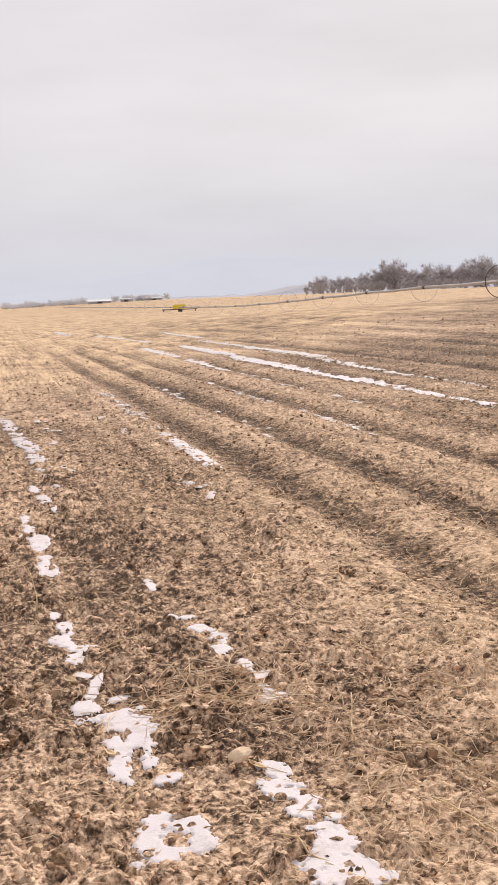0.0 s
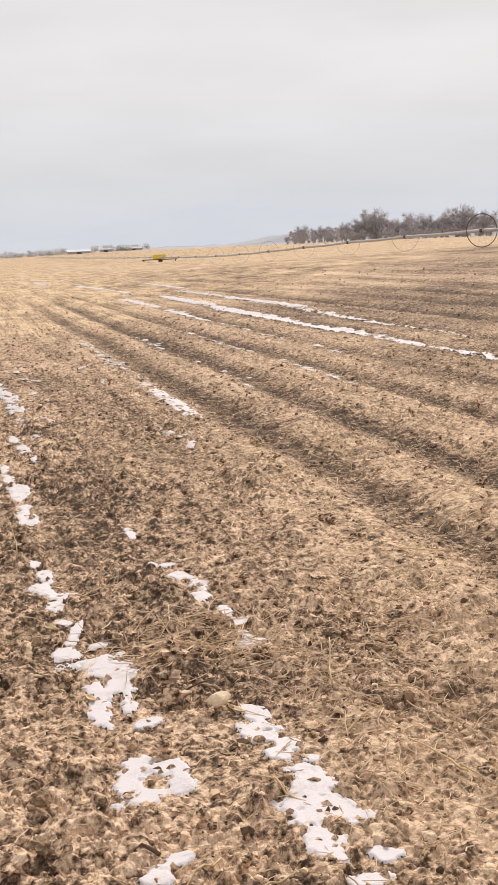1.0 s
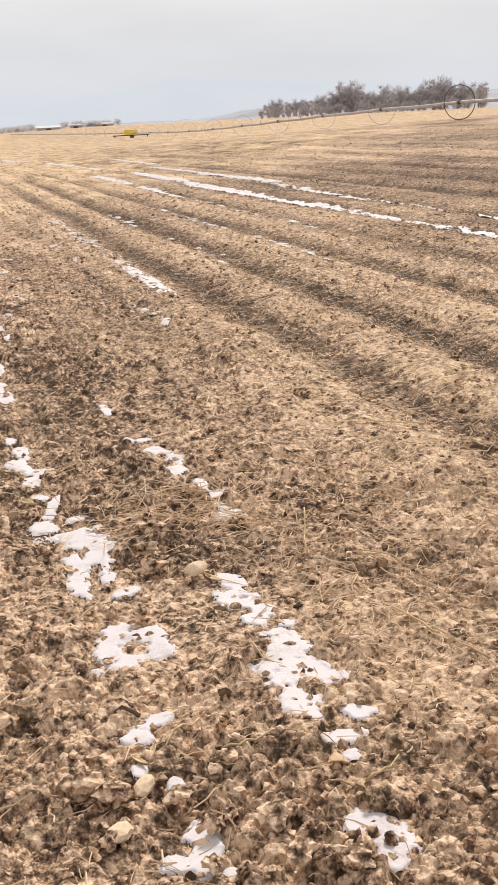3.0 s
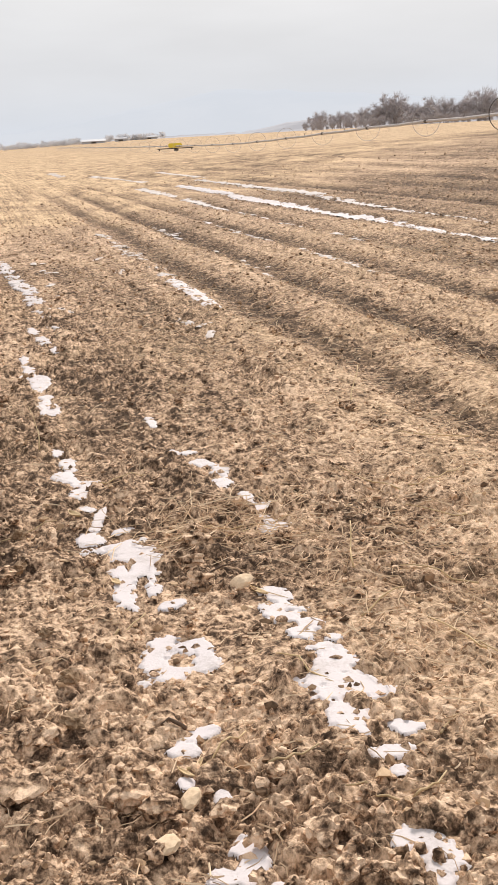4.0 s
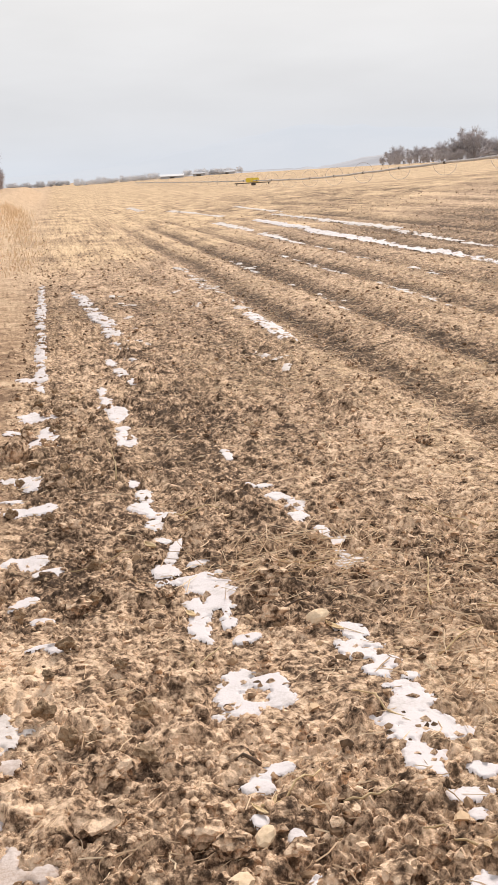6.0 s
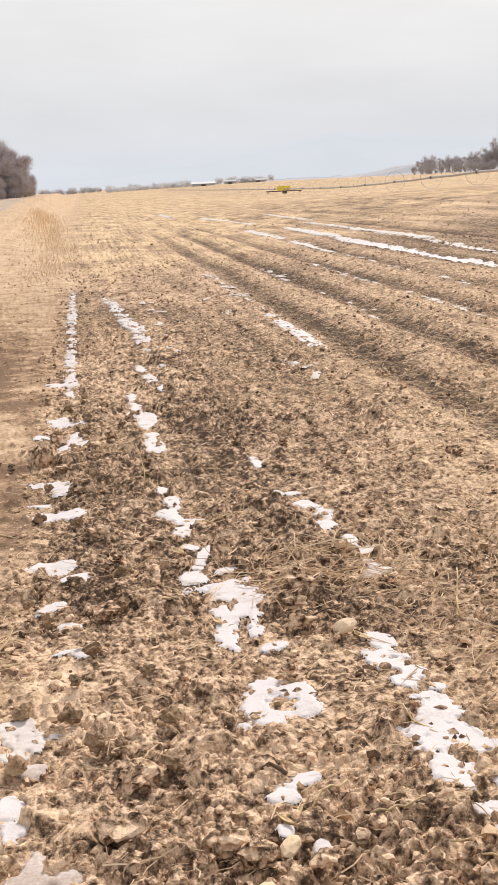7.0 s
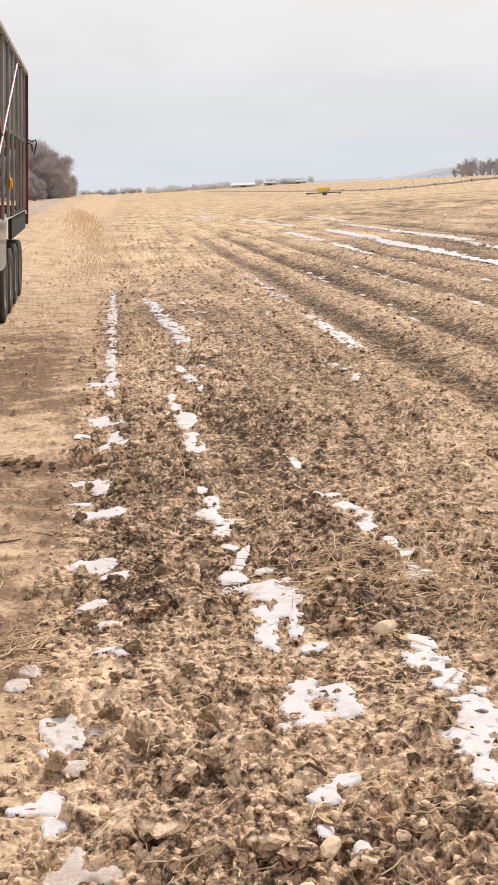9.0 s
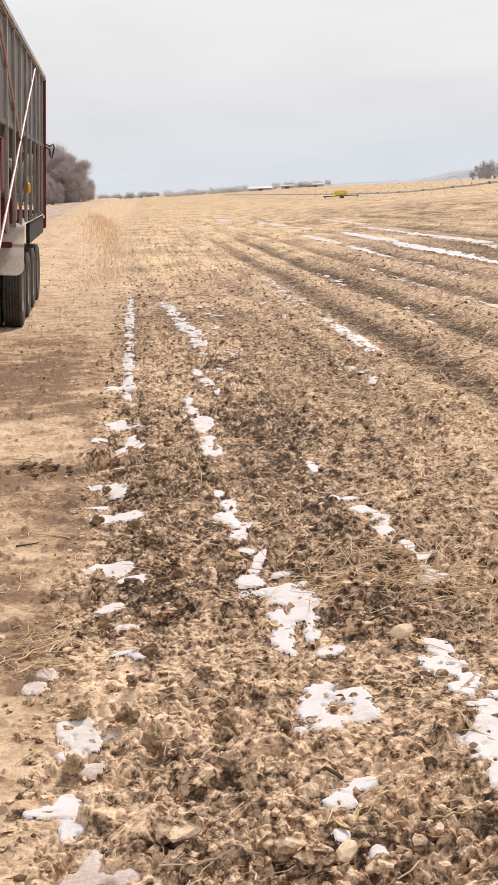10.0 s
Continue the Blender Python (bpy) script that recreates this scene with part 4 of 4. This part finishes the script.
            box(bm, (x - 0.05, y - 0.3, 0.56), (x + 0.05, y + 0.3, 0.62), 0.01)
            box(bm, (x - 0.06, y - 0.06, 0.6), (x + 0.06, y + 0.06, 1.3), 0.01)
            part("spring", bm, RUSTY, root)
    # mudguards: a pale front apron, a shell over the wheels and a rubber skirt
    for x0, x1 in ((-0.66, 0.065), (-W - 0.065, -W + 0.66)):
        bm = bmesh.new()
        n = 8
        prof = [(-0.86, 1.20), (-0.86, 1.28)] + [(-0.86 + 0.22 * (1 - math.cos(k * math.pi / 2 / n)), 1.28 + 0.22 * math.sin(k * math.pi / 2 / n)) for k in range(1, n + 1)] + [(4.9, 1.50), (5.2, 1.42)]
        a = [bm.verts.new((x0, p, q)) for p, q in prof]
        b = [bm.verts.new((x1, p, q)) for p, q in prof]
        fs = [bm.faces.new((a[k], a[k + 1], b[k + 1], b[k])) for k in range(len(prof) - 1)]
        bmesh.ops.solidify(bm, geom=fs, thickness=0.025)
        guard = part("mudguard", bm, WHITE, root, "scuffed white mudguard")
        bm = bmesh.new()
        ring = [(x0 + 0.004, 1.24), (x1 - 0.004, 1.24)]
        for cx, a0 in ((x1 - 0.124, 0), (x0 + 0.124, -90)):
            ring += [(cx + 0.12 * math.cos(radians(a0 - 15 * k)), 0.92 + 0.12 * math.sin(radians(a0 - 15 * k))) for k in range(7)]
        f = bm.faces.new([bm.verts.new((p, -0.875, q)) for p, q in ring])
        bmesh.ops.solidify(bm, geom=[f], thickness=0.03)
        bmesh.ops.recalc_face_normals(bm, faces=bm.faces)
        part("apron", bm, WHITE, guard, "scuffed white apron with rounded corners")
    bm = bmesh.new()
    box(bm, (-0.02, 0.9, 1.14), (0.035, 5.2, 1.55), 0.02)
    part("side_skirt", bm, RUBBER, root, "black rubber skirt")
    bm = bmesh.new()
    box(bm, (-0.45, -0.90, 1.18), (-0.10, -0.865, 1.26), 0.01)
    part("reflector_bar", bm, REDPAINT, root)
    bm = bmesh.new()
    tube(bm, [(0.04, 0.0, 2.0), (0.07, 0.0, 2.0), (0.10, 0.0, 2.0)], [0.06, 0.09, 0.06], 12)
    part("marker_lamp", bm, AMBER, root, "amber marker lamp")
    bm = bmesh.new()
    tube(bm, [(0.0, 5.95, 2.76), (0.06, 6.0, 2.79), (0.11, 6.0, 2.76), (0.15, 6.0, 2.77), (0.19, 6.0, 2.80), (0.21, 6.0, 2.74), (0.19, 6.0, 2.64), (0.16, 6.0, 2.52), (0.13, 6.0, 2.60), (0.12, 6.0, 2.70), (0.05, 5.98, 2.74)], [0.014] * 11, 6)
    part("hose", bm, RUBBER, root, "black looped hose at the end")
    return tagged(root, "tall grey bulk trailer with ribbed sides and dull red frame", "trailer")


trailer()


# ---- dry grass on the verge ----
def grass_clump(x, y, count, height, spread, seed):
    rnd = random.Random(seed)
    bm = bmesh.new()
    z0 = gz(x, y)
    for _ in range(count):
        px, py = rnd.gauss(0, spread), rnd.gauss(0, spread * 9)
        h = height * rnd.uniform(0.4, 1.0)
        lx, ly = rnd.gauss(0, 0.22) * h, rnd.gauss(0, 0.22) * h
        w = 0.009
        g = float(land(np.array([x + px]), np.array([y + py]))[0]) - z0
        a = [bm.verts.new(p) for p in ((px - w, py, g - 0.03), (px + w, py, g - 0.03), (px, py + w, g - 0.03))]
        b = [bm.verts.new((p.co.x * 0.8 + px * 0.2 + lx * 0.4, p.co.y + ly * 0.4, g + h * 0.6)) for p in a]
        c = bm.verts.new((px + lx, py + ly, g + h))
        for k in range(3):
            j = (k + 1) % 3
            bm.faces.new((a[k], a[j], b[j], b[k]))
            bm.faces.new((b[k], b[j], c))
    ob = part("dry_grass", bm, GRASS)
    ob.location = (x, y, z0)
    return tagged(ob, "clump of tall dry orange grass on the verge", "grass", "dry grass clumps")


rnd = random.Random(17)
for k in range(34):
    f = k / 33
    y = 27 + 66 * f ** 1.3
    x = -0.95 - 2.0 * smooth(30, 95, y) + rnd.gauss(0, 0.22 + 0.2 * f)
    grass_clump(x, y, 45 + int(45 * f), (0.06 + 0.42 * f ** 2) * rnd.uniform(0.5, 1.3), 0.22 + 0.25 * f, 300 + k)


# ---- clods, stones, straw ----
def lump_mesh(name, rnd, size, levels=2, flat=0.7, rough=0.36):
    bm = bmesh.new()
    bmesh.ops.create_icosphere(bm, subdivisions=levels, radius=size)
    s = rnd.uniform(0, 99)
    st = Vector((rnd.uniform(0.8, 1.3), rnd.uniform(0.75, 1.1), flat * rnd.uniform(0.8, 1.2)))
    for v in bm.verts:
        n = noise.noise(v.co / size * 1.3 + Vector((s, 0, 0))) + 0.5 * noise.noise(v.co / size * 3.1 + Vector((0, s, 0)))
        v.co = Vector((v.co.x * st.x, v.co.y * st.y, v.co.z * st.z)) * (1 + rough * (1.7 * n + 0.9 * noise.noise(v.co / size * 6.5)))
    return bm


def lump(name, x, y, size, mat, seed, label, category, group="", flat=0.7, sink=0.35):
    rnd = random.Random(seed)
    ob = part(name, lump_mesh(name, rnd, size, 2 if mat is STONE else 3, flat, 0.14 if mat is STONE else 0.4), mat)
    ob.matrix_basis = pose(x, y, float(land(np.array([x]), np.array([y]))[0]) - float(furrow_depth(np.array([x]), np.array([y]))[0]) + 0.018 + size * flat * (1 - sink) * 0.8, rnd.uniform(-20, 20), rnd.uniform(-20, 20), rnd.uniform(0, 360))
    return tagged(ob, label, category, group)


lump("stone", 0.29, 2.60, 0.034, STONE, 1, "pale tan stone half sunk in the soil", "stone", "pale stones", 0.5)
lump("stone", 0.385, 2.80, 0.036, STONE, 2, "pale tan stone topped by a little snow", "stone", "pale stones", 0.5)
lump("stone", 0.85, 4.28, 0.045, STONE, 3, "flat brown stone beside the snow", "stone", "pale stones", 0.5)
lump("soil_clod", 0.46, 2.72, 0.035, SOIL, 4, "dark brown rounded clod of soil", "clod", "large clods")
for k, (x, y, size, flat) in enumerate(((-0.04, 2.98, 0.055, 0.55), (0.22, 2.87, 0.05, 0.6), (0.30, 2.78, 0.05, 0.6), (1.07, 2.46, 0.042, 0.7), (0.80, 2.30, 0.05, 0.6), (0.68, 2.55, 0.045, 0.6), (0.02, 3.25, 0.045, 0.45),
                                     (0.70, 4.38, 0.045, 0.7), (0.78, 4.85, 0.05, 0.7), (0.50, 5.45, 0.05, 0.8), (0.70, 4.62, 0.05, 0.7), (0.58, 3.95, 0.03, 0.8), (0.15, 5.05, 0.05, 0.6), (-0.05, 4.70, 0.055, 0.6), (-0.08, 5.9, 0.06, 0.6))):
    lump("soil_clod", x, y, size, SOIL, 400 + k, "large brown clod of tilled soil", "clod", "large clods", flat, 0.6)
lump("soil_clod", -0.42, 7.70, 0.06, SOIL, 5, "dark upright clod at the field's edge", "clod", "large clods", 1.1, 0.2)
lump("soil_clod", -0.16, 6.85, 0.055, SOIL, 6, "dark brown clod of soil in the snow", "clod", "large clods", 0.8)
lump("soil_clod", -0.33, 8.35, 0.06, SOIL, 7, "dark brown clod of soil in the snow", "clod", "large clods", 0.8)
rnd = random.Random(77)
for k in range(130):
    y = 2.35 + 8.5 * rnd.random() ** 1.7
    x = rnd.uniform(-0.35, 0.42 * y + 0.4) if k % 3 else rnd.uniform(-0.4, 0.15)
    if x < -0.1 * y - 0.1:
        continue
    lump("soil_clod", x, y, rnd.uniform(0.012, 0.03) * (1 + 0.03 * y), SOIL if k % 3 else CLOD, 1000 + k, "dry brown clod of tilled soil", "clod", "clods on the field", rnd.uniform(0.6, 0.9))


def island_material(name, stops, scale, rough):
    m, n, l, b = material(name, rough)
    g = n.new("ShaderNodeNewGeometry")
    t = noise_node(n, l, scale, 4, 0.7)
    v = mix(n, l, 0.45, g.outputs["Random Per Island"], t.outputs[0])
    l.new(ramp(n, l, v, stops).outputs[0], b.inputs["Base Color"])
    bump(n, l, b, t.outputs[0], 0.7, 0.004)
    return m


CRUMB = island_material("soil_crumbs", [(0.22, (0.07, 0.043, 0.027)), (0.5, (0.33, 0.21, 0.125)), (0.72, (0.60, 0.425, 0.27))], 40, 0.95)
LITTER = island_material("straw_litter", [(0.2, (0.44, 0.29, 0.17)), (0.45, (0.72, 0.52, 0.34)), (0.7, (0.88, 0.69, 0.48))], 60, 0.75)


def stuff(name, verts, faces, mat, label, category):
    me = bpy.data.meshes.new(name)
    me.from_pydata(verts, [], faces)
    me.polygons.foreach_set("use_smooth", np.full(len(me.polygons), False))
    me.materials.append(mat)
    return tagged(new(name, me), label, category, kind="stuff")


def crumbs(count, seed, ya=1.9, span=15.0, power=1.9, bare=False):
    g = np.random.RandomState(seed)
    bm = bmesh.new()
    bmesh.ops.create_icosphere(bm, subdivisions=1, radius=1)
    base = np.array([v.co for v in bm.verts])
    tri = np.array([[v.index for v in f.verts] for f in bm.faces])
    bm.free()
    y = ya + span * g.rand(count) ** power
    x = EDGE - 0.15 + (0.47 * y + 1.0 - EDGE) * g.rand(count) ** 1.15
    if bare:
        x = EDGE - 0.1 - (0.11 * y + 0.3) * g.rand(count)
    size = (0.0035 + 0.012 * g.rand(count) ** 3) * (1 + 0.035 * y)
    z = ground_z(x, y) + size * 0.25
    k = len(base)
    jit = 1 + 0.55 * (g.rand(count, k) - 0.5) * 2
    ang = g.rand(count) * 6.283
    st = 0.65 + 0.7 * g.rand(count, 3)
    p = base[None] * jit[..., None] * 1.1 * st[:, None] * size[:, None, None]
    c, s = np.cos(ang)[:, None], np.sin(ang)[:, None]
    px, py = p[..., 0] * c - p[..., 1] * s, p[..., 0] * s + p[..., 1] * c
    v = np.stack([px + x[:, None], py + y[:, None], p[..., 2] * 0.7 + z[:, None]], -1).reshape(-1, 3)
    f = (tri[None] + (np.arange(count) * k)[:, None, None]).reshape(-1, 3)
    return v.tolist(), f.tolist()


stuff("soil_crumbs", *crumbs(19000, 3, 1.9, 30.0, 2.2), SOIL, "loose brown crumbs and small clods on the tilled field", "soil")
stuff("soil_crumbs", *crumbs(3500, 13), CRUMB, "loose dry and moist crumbs on the tilled field", "soil")
stuff("soil_crumbs", *crumbs(3500, 4, 13, 40, 1.3), SOIL, "loose brown clods farther out on the tilled field", "soil")
stuff("soil_crumbs", *crumbs(1300, 5, 2.5, 40, 2.2, True), SOIL, "small clods and crumbs strewn on the bare track", "soil")


def litter(count, seed, box_, lengths, power, lie=0.25, tight=None):
    g = np.random.RandomState(seed)
    y = box_[1] + (box_[3] - box_[1]) * g.rand(count) ** power
    x = box_[0] + (box_[2] + 0.45 * y - box_[0]) * g.rand(count)
    if tight:
        x, y = tight[0] + tight[2] * g.randn(count), tight[1] + tight[3] * g.randn(count)
    ln = lengths[0] + (lengths[1] - lengths[0]) * g.rand(count) ** 2
    a = g.rand(count) * 6.283
    up = lie * g.rand(count) ** 2
    z = ground_z(x, y) + 0.006
    d = np.stack([np.cos(a), np.sin(a), up], 1) * ln[:, None]
    r = (0.0010 + 0.0014 * g.rand(count) ** 2) * (1 + 0.06 * y)
    side = np.stack([-np.sin(a), np.cos(a), 0 * a], 1)
    c0 = np.stack([x, y, z], 1)
    bend = side * (g.randn(count) * 0.10 * ln)[:, None]
    ze = ground_z(x + d[:, 0], y + d[:, 1]) + 0.006
    c2 = c0 + d
    c2[:, 2] = np.maximum(c2[:, 2], ze)
    c1 = (c0 + c2) / 2 + bend
    c1[:, 2] = np.maximum(c1[:, 2], ground_z(c1[:, 0], c1[:, 1]) + 0.004)
    vs = []
    for c in (c0, c1, c2):
        vs += [c + side * r[:, None], c - side * r[:, None], c + np.array([0, 0, 1.4]) * r[:, None]]
    v = np.stack(vs, 1).reshape(-1, 3)
    q = np.array([(0, 1, 4, 3), (1, 2, 5, 4), (2, 0, 3, 5), (3, 4, 7, 6), (4, 5, 8, 7), (5, 3, 6, 8)])
    f = (q[None] + (np.arange(count) * 9)[:, None, None]).reshape(-1, 4)
    return v.tolist(), f.tolist()


stuff("straw_litter", *litter(7500, 5, (1.15, 3.0, 0.3, 22), (0.02, 0.14), 0.95, 0.4), LITTER, "short pale straw scattered over the tilled soil", "straw")
stuff("straw_litter", *litter(3200, 6, (-1.6, 2.0, 0.0, 18), (0.03, 0.12), 1.4), LITTER, "short pale straw scattered over the field's edge", "straw")
stuff("straw_litter", *litter(260, 7, (0, 0, 0, 0), (0.06, 0.30), 1, 0.3, (0.93, 5.1, 0.22, 0.20)), LITTER, "loose heap of pale straw between the snow patches", "straw")
stuff("straw_litter", *litter(110, 8, (0, 0, 0, 0), (0.05, 0.2), 1, 0.4, (1.38, 4.5, 0.2, 0.4)), LITTER, "loose heap of pale straw on the ridge", "straw")
stuff("straw_litter", *litter(70, 9, (0, 0, 0, 0), (0.05, 0.16), 1, 0.35, (-0.52, 4.4, 0.10, 0.14)), LITTER, "small heap of pale straw on the bare track", "straw")


def stalk(x, y, length, turn, seed, rise=0.0, mat=None, radius=0.0045, label="", category="stalk"):
    rnd = random.Random(seed)
    bm = bmesh.new()
    pts, rad = [], []
    d = Vector((math.cos(radians(turn)), math.sin(radians(turn)), 0))
    for k in range(7):
        f = k / 6
        p = Vector((x, y, 0)) + d * length * (f - 0.5) + Vector((-d.y, d.x, 0)) * length * 0.05 * math.sin(f * 4 + seed)
        p.z = max(gz(p.x, p.y), float(land(np.array([p.x]), np.array([p.y]))[0]) - 0.02) + radius + rise * f * length
        pts.append(p)
        rad.append(radius * (1 - 0.45 * f))
    tube(bm, pts, rad, 6)
    ob = part("straw_stalk", bm, mat or STRAW, smooth_faces=True)
    return tagged(ob, label or "long pale dry stalk lying on the soil", category, "dry stalks")


for k, (x, y, ln, tn, rise) in enumerate(((1.80, 5.6, 0.55, 108, 0.0), (0.97, 5.05, 0.55, 8, 0.0), (0.85, 4.98, 0.6, 15, 0.0), (0.51, 3.05, 0.25, 35, 0.1), (0.70, 2.92, 0.16, 8, 0.1), (1.20, 3.02, 0.12, 40, 0.0),
                                          (0.38, 4.02, 0.20, 50, 0.2), (1.34, 4.40, 0.22, 80, 0.6), (0.86, 2.68, 0.16, 165, 0.2), (1.02, 2.70, 0.14, 30, 0.1), (1.45, 3.55, 0.24, 120, 0.2), (1.52, 3.3, 0.2, 130, 0.3),
                                          (0.88, 3.5, 0.22, 125, 0.1), (2.25, 7.2, 0.4, 70, 0.5), (1.9, 4.9, 0.3, 140, 0.1), (2.1, 5.4, 0.35, 20, 0.1), (0.2, 7.0, 0.3, 92, 0.7), (0.05, 5.3, 0.32, 4, 0.1), (0.6, 6.0, 0.28, 10, 0.1),
                                          (-0.55, 4.4, 0.26, 55, 0.1), (-0.65, 4.5, 0.22, 30, 0.2), (-0.45, 4.5, 0.14, 70, 0.3), (-0.6, 6.1, 0.25, 150, 0.0), (1.6, 4.1, 0.3, 150, 0.1), (2.4, 6.2, 0.4, 160, 0.1), (1.3, 3.9, 0.2, 20, 0.2))):
    stalk(x, y, ln, tn, k, rise)
stalk(0.79, 4.50, 0.2, 20, 51, 0.1, WETWOOD, 0.0055, "dark wet bent stalk among the clods", "stalk")
stalk(0.41, 3.24, 0.075, 170, 52, 0.1, WETWOOD, 0.008, "short dark rotten stalk beside the snow", "stalk")
stalk(-0.73, 6.0, 0.12, 20, 53, 0.0, WETWOOD, 0.006, "short dark rotten stalk on the bare track", "stalk")
rnd = random.Random(31)
for k in range(16):
    lump("soil_clod", -0.8 + rnd.gauss(0, 0.2), 7.7 + rnd.gauss(0, 0.14), rnd.uniform(0.015, 0.045), CLOD if k % 3 else WETWOOD, 60 + k, "dark moist clod lying on the bare track", "clod", "dark clods on the track", 0.5, 0.7)


def husk(x, y, length, width, turn, seed):
    """A dry curled leaf lying on the soil."""
    u, v = np.meshgrid(np.linspace(-1, 1, 13), np.linspace(-1, 1, 7), indexing="ij")
    w = width * (1 - np.abs(u) ** 2.4) * v
    px, py = u * length, w
    pz = 0.5 * width * v ** 2 + 0.12 * length * u ** 2 + 0.01
    c, s = math.cos(radians(turn)), math.sin(radians(turn))
    me = grid_mesh("dry_leaf", c * px - s * py, s * px + c * py, pz)
    bm = bmesh.new()
    bm.from_mesh(me)
    bpy.data.meshes.remove(me)
    bmesh.ops.solidify(bm, geom=bm.faces[:], thickness=0.003)
    ob = part("dry_leaf", bm, STRAW, smooth_faces=True)
    ob.location = (x, y, gz(x, y))
    return tagged(ob, "dry curled tan leaf lying on the soil", "leaf", "dry leaves")


for k, (x, y, ln, wd, tn) in enumerate(((0.91, 4.24, 0.075, 0.02, 115), (0.30, 5.48, 0.075, 0.03, 115), (0.39, 4.56, 0.05, 0.022, 110), (0.40, 2.97, 0.05, 0.012, 120), (0.44, 3.0, 0.05, 0.012, 60), (-0.95, 8.04, 0.09, 0.02, 10),
                                        (-0.42, 4.27, 0.04, 0.012, 20))):
    husk(x, y, ln * 0.75, wd * 0.75, tn, k)
